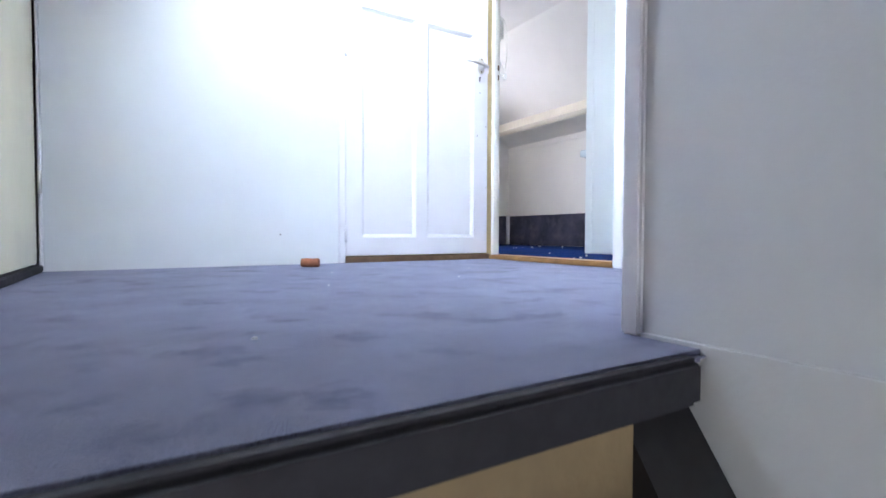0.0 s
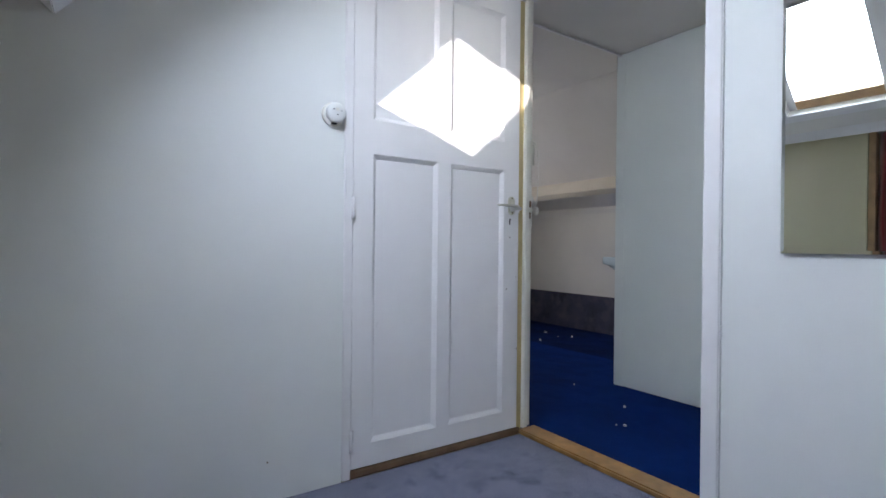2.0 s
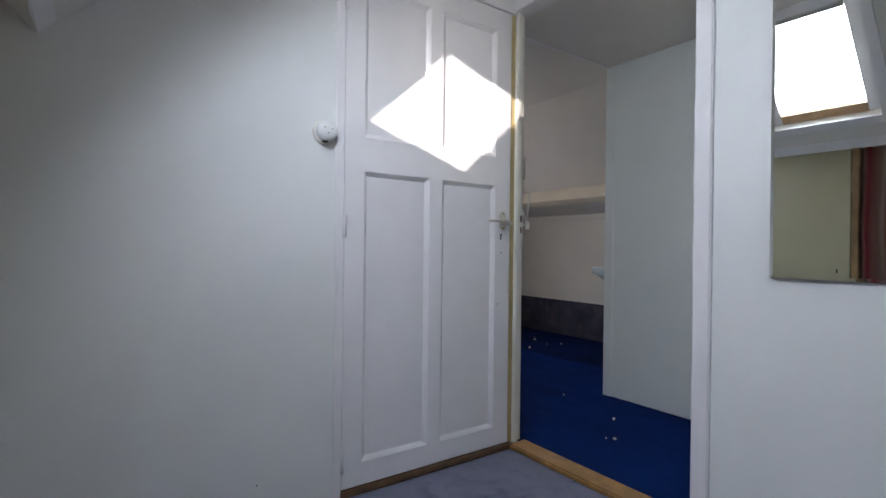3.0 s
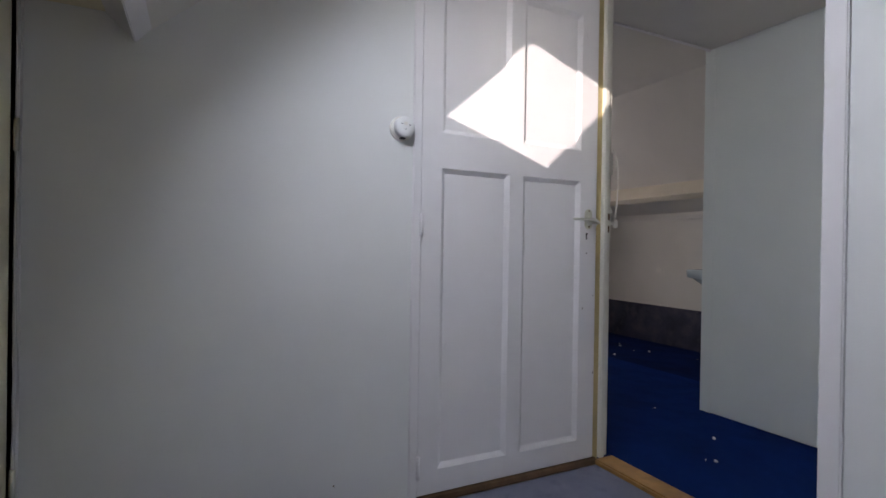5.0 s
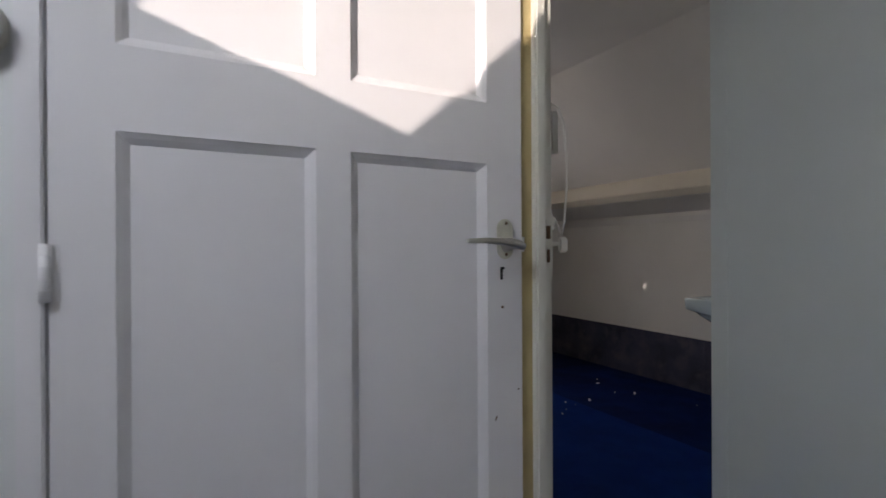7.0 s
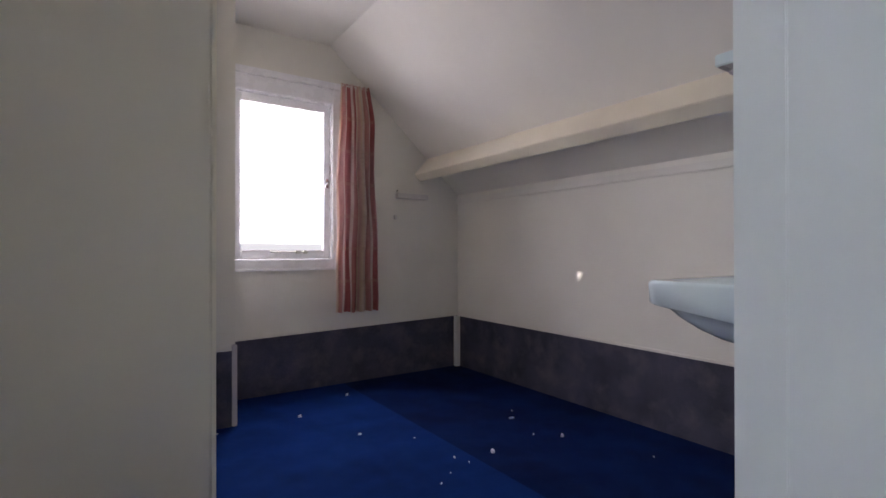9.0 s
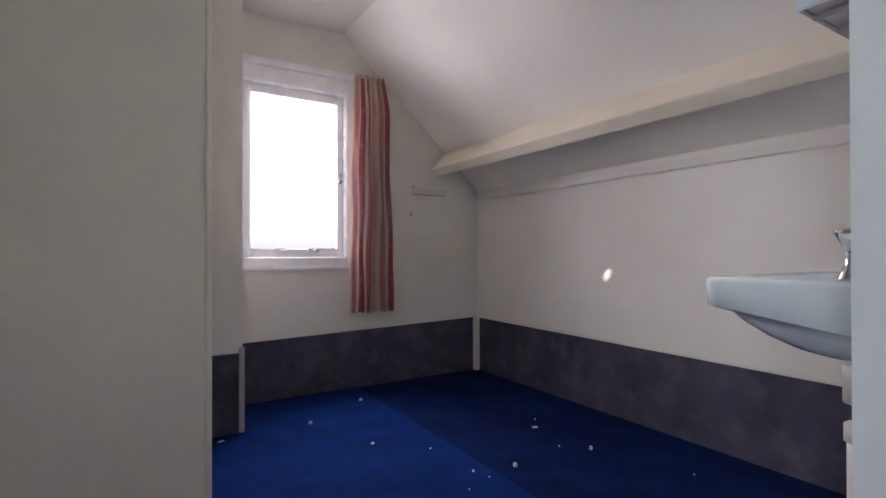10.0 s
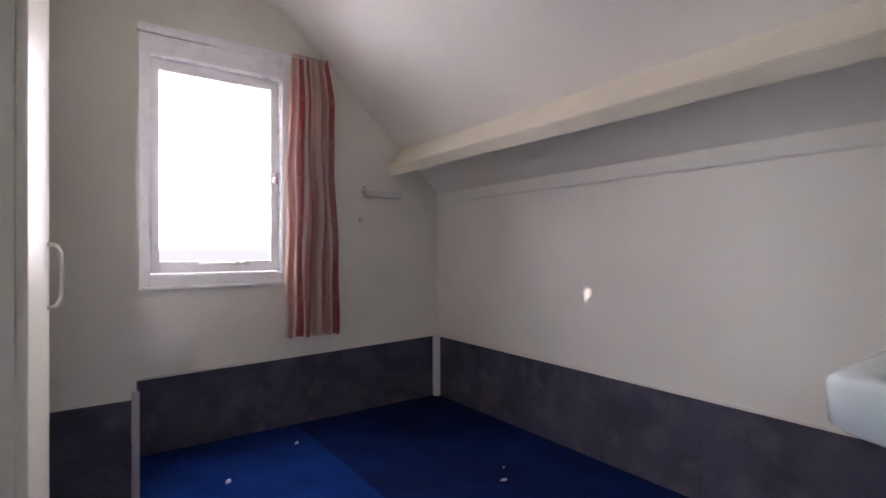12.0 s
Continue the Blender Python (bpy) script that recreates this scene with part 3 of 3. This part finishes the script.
mirror = thing("wall_mirror", (0, -1.35, 0.86), "frameless rectangular mirror fixed to the landing wall", "mirror")
bm = bmesh.new()
box(bm, -0.006, -0.001, -1.66, -1.083, 0.862, 1.98)
part("back", bm, M_BLACK, mirror)
bm = bmesh.new()
y0, y1, z0, z1, w = -1.66, -1.083, 0.862, 1.98, 0.009
a = [bm.verts.new((-0.0062, y, z)) for y, z in ((y0, z0), (y1, z0), (y1, z1), (y0, z1))]
b = [bm.verts.new((-0.0075, y, z)) for y, z in ((y0 + w, z0 + w), (y1 - w, z0 + w), (y1 - w, z1 - w), (y0 + w, z1 - w))]
bm.faces.new(b)
for i in range(4):
    bm.faces.new((a[i], a[(i + 1) % 4], b[(i + 1) % 4], b[i]))
part("silvered_glass", bm, M_MIRROR, mirror)
mirror.matrix_world = pose(-0.001, -1.66, 0.86, 0, 0, 1.0) @ Matrix.Translation((0.0, 0.31, 0.0))

for x, z in ((-1.152, 0.134),):
    nail = thing("wall_nail", (x, 0, z), "tiny dark nail head stuck in the white wall", "nail")
    bm = bmesh.new()
    lathe(bm, [(0, 0), (0.0028, 0), (0.0028, 0.0015), (0, 0.002)], 10, pose(x, 0, z, 90))
    part("head", bm, M_DARKSILL, nail)

# ---- knee wall of the landing ----
cup = thing("eaves_cupboard_door", (WX, -0.38, 0), "closed cream flush cupboard door in the knee wall", "cupboard door")
boxes("leaf", M_CREAM, (WX - 0.03, WX - 0.005, -0.808, -0.045, 0.03, 1.54), parent=cup, bev=0.003)
boxes("keyhole", M_BLACK, (WX - 0.0052, WX - 0.0035, -0.752, -0.745, 0.815, 0.84), parent=cup)
for z in (0.315, 1.2):
    bm = bmesh.new()
    tube(bm, [(WX + 0.004, -0.036, z - 0.04), (WX + 0.004, -0.036, z + 0.04)], 0.007, 10)
    part("hinge", bm, M_STEEL, cup)
structure(boxes("trim_cupboard", M_GLOSS, (WX - 0.06, WX + 0.008, -0.030, -0.003, 0.0, 1.56), bev=0.003), "white painted cupboard casing", "trim")
structure(boxes("baseboard_cupboard", M_DARK, (WX - 0.028, WX + 0.010, -0.811, -0.031, 0.0005, 0.026), bev=0.004), "dark painted strip under the cupboard door", "skirting")
structure(boxes("post_recess", M_PINE, (WX - 0.06, WX + 0.004, -0.845, -0.815, 0.0, 1.56), bev=0.003), "varnished pine post beside the recess", "post")


def curtain(name, mat, p0, p1, top, bottom, z1, z0, folds, depth, label, seed=1):
    """A hanging cloth between plan points p0 and p1; top and bottom are the stretches (start, end) that it covers along the line."""
    rnd = random.Random(seed)
    nu, nv = folds * 12, 40
    d = (Vector(p1) - Vector(p0))
    nrm = Vector((-d.y, d.x)).normalized()
    ph = [rnd.uniform(-1.1, 1.1) for _ in range(folds + 2)]
    am = [rnd.uniform(0.45, 1.3) for _ in range(folds + 2)]
    wd = [rnd.uniform(0.6, 1.5) for _ in range(folds)]
    cum = [0.0]
    for w in wd:
        cum.append(cum[-1] + w / sum(wd))
    bm = bmesh.new()
    uvl = bm.loops.layers.uv.new("UVMap")
    grid = []
    for j in range(nv + 1):
        v = j / nv
        row = []
        for i in range(nu + 1):
            k = i / nu * folds
            n = int(min(k, folds - 1))
            fr = k - n
            u = cum[n] + (cum[n + 1] - cum[n]) * fr
            blend = lambda a: a[n] * (1 - fr) + a[n + 1] * fr
            open_ = min(1.0, v * 1.4) ** 0.7
            sway = 0.035 * math.sin(2.6 * v + seed) * v
            e0 = top[0] + (bottom[0] - top[0]) * open_ + sway
            e1 = top[1] + (bottom[1] - top[1]) * open_ + sway + 0.05 * math.exp(-((v - 0.14) / 0.08) ** 2)
            pinch = 1.0 - 0.55 * math.exp(-((v - 0.055) / 0.03) ** 2)
            wave = math.sin(2 * math.pi * k + blend(ph) * 1.6 * v) + 0.35 * math.sin(4 * math.pi * k + 3 * v + seed)
            amp = depth * blend(am) * pinch * (0.55 + 0.45 * min(1, v * 3)) * (0.85 + 0.25 * math.sin(5.1 * v + 2.1 * n))
            lean = (0.011 * math.sin(7 * v + 2.3 * blend(ph)) + 0.006 * math.sin(17 * v + 5 * blend(am))) * min(1, 2.5 * v)
            t = e0 + (e1 - e0) * u + lean / max(d.length, 0.1) * 0.6
            p = Vector(p0) + d * t + nrm * (wave * amp)
            drop = 0.003 * math.sin(2 * math.pi * k) * v + 0.004 * math.sin(40 * u) * (1 - v)
            row.append((bm.verts.new((p.x, p.y, z1 + (z0 - z1) * v + drop)), u, 1 - v))
        grid.append(row)
    for j in range(nv):
        for i in range(nu):
            q = (grid[j][i], grid[j][i + 1], grid[j + 1][i + 1], grid[j + 1][i])
            f = bm.faces.new([a[0] for a in q])
            f.smooth = True
            for lp, a in zip(f.loops, q):
                lp[uvl].uv = (a[1], a[2])
    bmesh.ops.solidify(bm, geom=bm.faces[:], thickness=0.002)
    root = thing(name, (p0[0], p0[1], z0), label, "curtain")
    part("cloth", bm, mat, root, fix=False)
    return root


rc = curtain("recess_curtain", M_REDCURT, (WX - 0.03, -0.856), (WX - 0.03, -1.85), (0.0, 1.0), (0.0, 1.0), 1.53, 0.05, 14, 0.018, "dark red striped curtain closing the eaves recess", seed=4)
bm = bmesh.new()
tube(bm, [(WX - 0.03, -0.847, 1.535), (WX - 0.03, -1.858, 1.535)], 0.006, 10)
part("rod", bm, M_STEEL, rc)

# ---- roof light ----
rl = thing("roof_light", SLOPE @ Vector((0.6, -0.766, 0.06)), "white roof window with a pine sash in the slope", "roof window")
A0, A1, B0, B1 = 0.304, 0.847, -0.963, -0.588
boxes("lining", M_GLOSS, (V0 - 0.045, V0, U0 - 0.045, U1 + 0.045, -0.010, 0.0), (V1, V1 + 0.045, U0 - 0.045, U1 + 0.045, -0.010, 0.0),
      (V0, V1, U0 - 0.045, U0, -0.010, 0.0), (V0, V1, U1, U1 + 0.045, -0.010, 0.0), parent=rl, m=SLOPE)
boxes("side_sash", M_GLOSS, (V0, V1, U0, B0, 0.045, 0.075), (V0, V1, B1, U1, 0.045, 0.075), (V0, A0, B0, B1, 0.045, 0.075), parent=rl, m=SLOPE)
boxes("bottom_sash", M_PINE, (A1, V1, B0, B1, 0.040, 0.075), parent=rl, m=SLOPE)
boxes("vent_bar", M_STEEL, (A0 - 0.02, A0, B0, B1, 0.030, 0.044), parent=rl, m=SLOPE)
pane = boxes("pane", M_GLASS, (A0, A1, B0, B1, 0.058, 0.062), parent=rl, m=SLOPE)
pane.visible_shadow = False

# ---- gable window ----
win = structure(thing("window_1", (1.28, NY, 0.8), "", ""), "white wooden casement window with a chrome latch", "window")
boxes("casing", M_WINDOW, (0.945, 0.985, NY - 0.016, NY, 0.770, 1.933), (1.590, 1.648, NY - 0.016, NY, 0.770, 1.933), (0.985, 1.590, NY - 0.016, NY, 1.842, 1.933), (0.985, 1.590, NY - 0.020, NY, 0.770, 0.822), parent=win, bev=0.003)
boxes("head_strip", M_WINDOW, (0.935, 1.665, NY - 0.028, NY, 1.9333, 1.976), parent=win, bev=0.004)
boxes("window_sill", M_WINDOW, (0.940, 1.655, NY - 0.030, NY, 0.755, 0.7697), parent=win, bev=0.004)
boxes("window_frame", M_WINDOW, (0.975, 0.990, NY, NY + 0.1, 0.80, 1.86), (1.585, 1.600, NY, NY + 0.1, 0.80, 1.86), (0.990, 1.585, NY, NY + 0.1, 1.84, 1.86), (0.990, 1.585, NY, NY + 0.1, 0.80, 0.826), parent=win)
boxes("casement", M_WINDOW, (0.991, 1.030, NY + 0.03, NY + 0.07, 0.828, 1.838), (1.545, 1.584, NY + 0.03, NY + 0.07, 0.828, 1.838),
      (1.030, 1.545, NY + 0.03, NY + 0.07, 1.785, 1.838), (1.030, 1.545, NY + 0.03, NY + 0.07, 0.828, 0.882), parent=win, bev=0.004)
pane = boxes("pane", M_GLASS, (1.030, 1.545, NY + 0.048, NY + 0.052, 0.882, 1.785), parent=win)
pane.visible_shadow = False
boxes("latch", M_CHROME, (1.556, 1.576, NY + 0.020, NY + 0.030, 1.290, 1.350), parent=win, bev=0.002)
bm = bmesh.new()
tube(bm, [(1.566, NY + 0.018, 1.325), (1.566, NY - 0.004, 1.325), (1.556, NY - 0.012, 1.312), (1.540, NY - 0.012, 1.296)], [0.006, 0.006, 0.006, 0.004], 10)
part("latch_lever", bm, M_CHROME, win)
bm = bmesh.new()
tube(bm, [(1.20, NY + 0.022, 0.872), (1.44, NY + 0.022, 0.872)], 0.004, 8)
box(bm, 1.36, 1.385, NY + 0.012, NY + 0.030, 0.860, 0.880)
box(bm, 1.41, 1.430, NY + 0.012, NY + 0.030, 0.860, 0.880)
part("stay", bm, M_STEEL, win)

cur = curtain("window_curtain", M_CURTAIN, (1.585, 2.955), (1.885, 2.955), (0.10, 0.76), (0.0, 1.0), 1.960, 0.480, 5, 0.019, "red and cream striped curtain gathered beside the window", seed=2)
bm = bmesh.new()
tube(bm, [(1.62, 2.962, 1.948), (1.80, 2.962, 1.948)], 0.005, 8)
for x in (1.64, 1.70, 1.76):
    box(bm, x - 0.004, x + 0.004, 2.960, NY, 1.944, 1.952)
part("curtain_rail", bm, M_PVC, cur)

br = thing("wall_bracket", (2.18, NY, 1.27), "small off-white shelf remnant on the gable wall", "bracket")
boxes("shelf", M_BRACKET, (2.06, 2.31, NY - 0.048, NY, 1.250, 1.285), parent=br, bev=0.003)
boxes("rest", M_BRACKET, (2.045, 2.068, NY - 0.020, NY, 1.10, 1.13), parent=br, bev=0.003)
bm = bmesh.new()
lathe(bm, [(0, 0), (0.005, 0), (0.005, 0.003), (0, 0.004)], 10, pose(2.075, NY - 0.001, 1.305, 90))
part("screw", bm, M_BLACK, br)

# ---- wardrobe ----
wr = thing("built_in_wardrobe", (0.37, 1.96, 0), "tall smooth off-white built-in wardrobe with a bow handle", "wardrobe")
boxes("body", M_WARD, (TW, 0.645, 1.65, 2.30, 0.0, H - 0.002), parent=wr, bev=0.003)
wd = boxes("door", M_WARD, (0.646, 0.664, 1.652, 2.296, 0.02, H - 0.02), parent=wr, bev=0.004)
bm = bmesh.new()
tube(bm, [(0.664, 2.20, 0.955), (0.684, 2.20, 0.952), (0.694, 2.20, 0.93), (0.697, 2.20, 0.865), (0.694, 2.20, 0.80), (0.684, 2.20, 0.778), (0.664, 2.20, 0.775)], 0.0055, 10)
part("handle", bm, M_PVC, wd, "pale bow handle")

# ---- ceiling lamp ----
lamp = thing("ceiling_lamp", (1.165, 1.775, H), "lit round opal glass ceiling lamp with a brass rim", "ceiling lamp")
bm = bmesh.new()
lathe(bm, [(0, 0), (0.135, 0), (0.140, -0.008), (0.140, -0.022), (0.134, -0.026), (0, -0.026)], 40, pose(1.165, 1.775, H))
part("rim", bm, M_STEEL, lamp)
bm = bmesh.new()
lathe(bm, [(0.133, -0.0265), (0.126, -0.040), (0.105, -0.058), (0.07, -0.071), (0.03, -0.078), (0, -0.079)], 40, pose(1.165, 1.775, H))
part("shade", bm, M_LAMP, lamp, "glowing opal glass bowl")
for a in (30, 150, 270):
    bm = bmesh.new()
    lathe(bm, [(0, -0.030), (0.006, -0.030), (0.006, -0.022), (0, -0.022)], 10, pose(1.165 + 0.139 * math.cos(radians(a)), 1.775 + 0.139 * math.sin(radians(a)), H - 0.003))
    part("thumb_screw", bm, M_STEEL, lamp)

# ---- lamp and flex beside the doorway ----
wl = thing("cord_fitting", (TW, 0.07, 1.3), "white rounded wall fitting with a hanging cord", "wall fitting")
bm = bmesh.new()
box(bm, TW + 0.004, TW + 0.062, 0.045, 0.105, 1.255, 1.395)
bevel(bm, 0.022, 5)
part("housing", bm, M_PVC, wl)
bm = bmesh.new()
tube(bm, [(TW + 0.03, 0.075, 1.392), (TW + 0.042, 0.07, 1.398), (TW + 0.056, 0.062, 1.388), (TW + 0.064, 0.050, 1.35), (TW + 0.069, 0.046, 1.27), (TW + 0.069, 0.046, 1.19), (TW + 0.062, 0.046, 1.11), (TW + 0.052, 0.048, 1.07)], 0.0028, 8)
part("cord", bm, M_PVC, wl)
bm = bmesh.new()
tube(bm, [(TW + 0.006, 0.03, 1.115), (TW + 0.02, 0.034, 1.112), (TW + 0.038, 0.042, 1.092), (TW + 0.045, 0.046, 1.07)], 0.0035, 8)
part("lead", bm, M_PVC, wl)
sock = boxes("connector", M_PVC, (TW + 0.032, TW + 0.062, 0.03, 0.062, 1.032, 1.070), parent=wl, bev=0.005)
boxes("clip", M_PVC, (TW + 0.004, TW + 0.036, 0.036, 0.056, 1.048, 1.058), parent=wl)

# ---- wash basin ----


def rounded(x0, x1, y0, y1, r, n=6):
    out = []
    r = min(r, (x1 - x0) / 2 - 0.001, (y1 - y0) / 2 - 0.001)
    for cx, cy, a0 in ((x1 - r, y1 - r, 0), (x0 + r, y1 - r, 90), (x0 + r, y0 + r, 180), (x1 - r, y0 + r, 270)):
        for k in range(n + 1):
            a = radians(a0 + 90 * k / n)
            out.append((cx + r * math.cos(a), cy + r * math.sin(a)))
    return out


def loft(bm, rings, cap_end=True):
    vr = [[bm.verts.new(p) for p in r] for r in rings]
    n = len(vr[0])
    for a, b in zip(vr, vr[1:]):
        for k in range(n):
            bm.faces.new((a[k], a[(k + 1) % n], b[(k + 1) % n], b[k])).smooth = True
    if cap_end:
        bm.faces.new(vr[-1])


basin = thing("wash_basin", (1.56, CY, 0.7), "white glazed china wash basin on the partition wall", "wash basin")
X0, X1, Y0, Y1, ZT = 1.337, 1.815, CY, 0.605, 0.812


def ring(inset, z, tilt=0.0, r=0.05, back=None):
    y0 = Y0 + (inset if back is None else back)
    return [(x, y, z - tilt * max(0.0, (Y1 - y)) / (Y1 - Y0)) for x, y in rounded(X0 + inset, X1 - inset, y0, Y1 - inset, r)]


bm = bmesh.new()
loft(bm, [ring(0.17, 0.712, r=0.05, back=0.15), ring(0.12, 0.716, r=0.08, back=0.13), ring(0.080, 0.735, r=0.08, back=0.115), ring(0.058, 0.770, r=0.07, back=0.105), ring(0.045, 0.802, r=0.06, back=0.098),
          ring(0.036, 0.808, r=0.06, back=0.092), ring(0.022, 0.811, r=0.06, back=0.004), ring(0.007, 0.812, r=0.030, back=0.002), ring(0.002, 0.809, r=0.032, back=0.001),
          ring(0.0, 0.803, r=0.032, back=0.001), ring(0.002, 0.766, 0.042, r=0.032, back=0.001), ring(0.006, 0.763, 0.042, r=0.032, back=0.001),
          ring(0.020, 0.761, 0.040, r=0.05, back=0.02), ring(0.030, 0.742, 0.036, r=0.07, back=0.03), ring(0.050, 0.719, 0.028, r=0.09, back=0.04), ring(0.078, 0.699, 0.018, r=0.10, back=0.05),
          ring(0.112, 0.685, 0.008, r=0.08, back=0.07), ring(0.155, 0.677, 0.0, r=0.06, back=0.10)])
bm.faces.new([v for v in bm.verts][:28])
bowl = part("bowl", bm, M_CHINA, basin)
bm = bmesh.new()
lathe(bm, [(0, 0.003), (0.02, 0.003), (0.022, 0), (0, 0)], 20, pose(1.565, 0.42, 0.713))
part("plug_hole", bm, M_CHROME, bowl)
tap = thing("basin_tap", (1.47, 0.43, ZT), "chrome pillar tap standing on the basin rim", "tap")
T = pose(1.469, 0.424, ZT - 0.004) @ Matrix.Diagonal((0.84, 0.84, 0.84, 1))
bm = bmesh.new()
lathe(bm, [(0, 0), (0.024, 0), (0.024, 0.006), (0.018, 0.022), (0.012, 0.034), (0.011, 0.05), (0.013, 0.054), (0, 0.056)], 24, T)
part("pillar", bm, M_CHROME, tap)
bm = bmesh.new()
lathe(bm, [(0, 0.052), (0.010, 0.054), (0.016, 0.066), (0.030, 0.092), (0.031, 0.098), (0.026, 0.101), (0, 0.101)], 12, T)
part("handwheel", bm, M_CHROME, tap)
bm = bmesh.new()
tube(bm, [T @ Vector(p) for p in ((0.008, 0.0, 0.030), (0.045, 0.006, 0.040), (0.078, 0.014, 0.038), (0.095, 0.018, 0.026))], [0.009, 0.009, 0.008, 0.008], 12)
part("spout", bm, M_CHROME, tap)
trap = thing("basin_waste_pipe", (1.50, 0.42, 0), "pale plastic waste pipe under the basin", "pipe")
PXY = (1.52, 0.425)
for nm, r, z0, z1 in (("tail", 0.017, 0.55, 0.69), ("collar", 0.030, 0.60, 0.665), ("coupling", 0.029, 0.535, 0.565), ("down_pipe", 0.025, 0.0, 0.54), ("lower_coupling", 0.030, 0.30, 0.335)):
    bm = bmesh.new()
    lathe(bm, [(0, z0), (r, z0), (r, z1 - 0.003), (r - 0.003, z1), (0, z1)], 20, pose(PXY[0], PXY[1], 0))
    part(nm, bm, M_PIPE, trap)
shelf = thing("basin_shelf", (1.56, CY, 1.22), "grey ribbed shelf with a white lip above the basin", "shelf")
boxes("plate", M_SHELF, (1.338, 1.814, CY + 0.002, 0.440, 1.224, 1.238), parent=shelf, bev=0.003)
boxes("front_lip", M_SHELF, (1.338, 1.814, 0.4402, 0.446, 1.220, 1.243), parent=shelf, bev=0.002)
for x in (1.331, 1.8142):
    boxes("end_plate", M_CHINA, (x, x + 0.0068, CY + 0.002, 0.446, 1.220, 1.243), parent=shelf, bev=0.002)
for x in (1.375, 1.455, 1.535, 1.615, 1.695):
    boxes("rib", M_SHELF, (x - 0.006, x + 0.006, CY + 0.003, 0.440, 1.212, 1.2219), parent=shelf, bev=0.003)
for x in (1.415, 1.74):
    boxes("bracket", M_CHROME, (x - 0.008, x + 0.008, CY, 0.40, 1.208, 1.2218), parent=shelf, bev=0.002)

# ---- small things on the floors ----
roll = thing("clay_tube", (-1.08, -0.205, 0), "short terracotta-brown tube lying on the carpet", "tube")
bm = bmesh.new()
R = pose(-1.08, -0.205, 0.0185, 0, 90, -33)
prof = [(0.011, -0.036), (0.017, -0.036), (0.018, -0.034), (0.018, 0.034), (0.017, 0.036), (0.011, 0.036), (0.011, -0.036)]
lathe(bm, prof, 24, R)
part("tube", bm, M_CLAY, roll)


def crumb(x, y, sx, sy, h, turn, seed):
    rnd = random.Random(seed)
    bm = bmesh.new()
    n = 5
    sx, sy = sx * 0.85, sy * 0.85
    lo, hi = [], []
    for k in range(n):
        a = 2 * math.pi * k / n
        r = rnd.uniform(0.75, 1.15)
        lo.append(bm.verts.new((sx * r * math.cos(a), sy * r * math.sin(a), 0)))
        hi.append(bm.verts.new((sx * 0.8 * r * math.cos(a), sy * 0.8 * r * math.sin(a), h * rnd.uniform(0.7, 1.1))))
    bm.faces.new(lo[::-1])
    bm.faces.new(hi)
    for k in range(n):
        bm.faces.new((lo[k], lo[(k + 1) % n], hi[(k + 1) % n], hi[k]))
    ob = part("plaster_crumb", bm, M_CHIP)
    ob.matrix_world = pose(x, y, 0.0, 0, 0, turn)
    return tagged(ob, "small pale crumb of plaster on blue carpet", "crumb", group="crumbs on the carpet")


for k, (x, y, sx, sy, h, turn) in enumerate((
        (1.217, 2.545, 0.016, 0.009, 0.012, 40), (1.374, 2.136, 0.012, 0.008, 0.006, 10), (2.125, 1.905, 0.022, 0.008, 0.008, -20), (1.765, 1.620, 0.016, 0.011, 0.014, 60),
        (2.155, 1.580, 0.015, 0.010, 0.012, 20), (1.577, 2.774, 0.015, 0.009, 0.012, 45), (1.567, 1.953, 0.006, 0.004, 0.004, 0), (1.597, 1.672, 0.010, 0.005, 0.005, 80),
        (1.419, 1.505, 0.007, 0.005, 0.005, 30), (2.060, 1.674, 0.006, 0.004, 0.004, 0), (0.747, -0.031, 0.013, 0.009, 0.008, 20), (0.505, -0.208, 0.013, 0.009, 0.008, 70),
        (0.480, -0.177, 0.006, 0.004, 0.004, 0), (0.869, 0.429, 0.006, 0.005, 0.004, 0), (2.207, 1.991, 0.006, 0.004, 0.004, 15), (0.939, 1.258, 0.010, 0.006, 0.006, 35),
        (1.50, 1.56, 0.004, 0.003, 0.003, 0), (1.62, 1.60, 0.004, 0.003, 0.003, 0), (2.30, 1.20, 0.005, 0.004, 0.004, 0), (0.80, 2.52, 0.02, 0.008, 0.006, 10))):
    crumb(x, y, sx, sy, h, turn, 10 + k)
for k, (x, y, s) in enumerate(((-0.534, -0.571, 0.004), (-1.103, -0.54, 0.005), (-1.25, -0.95, 0.004), (-0.8, -0.9, 0.003), (-1.55, -1.55, 0.005))):
    ob = crumb(x, y, s, s * 0.6, 0.003, 40 * k, 50 + k)
    ob["label"] = "tiny pale speck on the lavender carpet"
    ob["group"] = "specks on the landing"
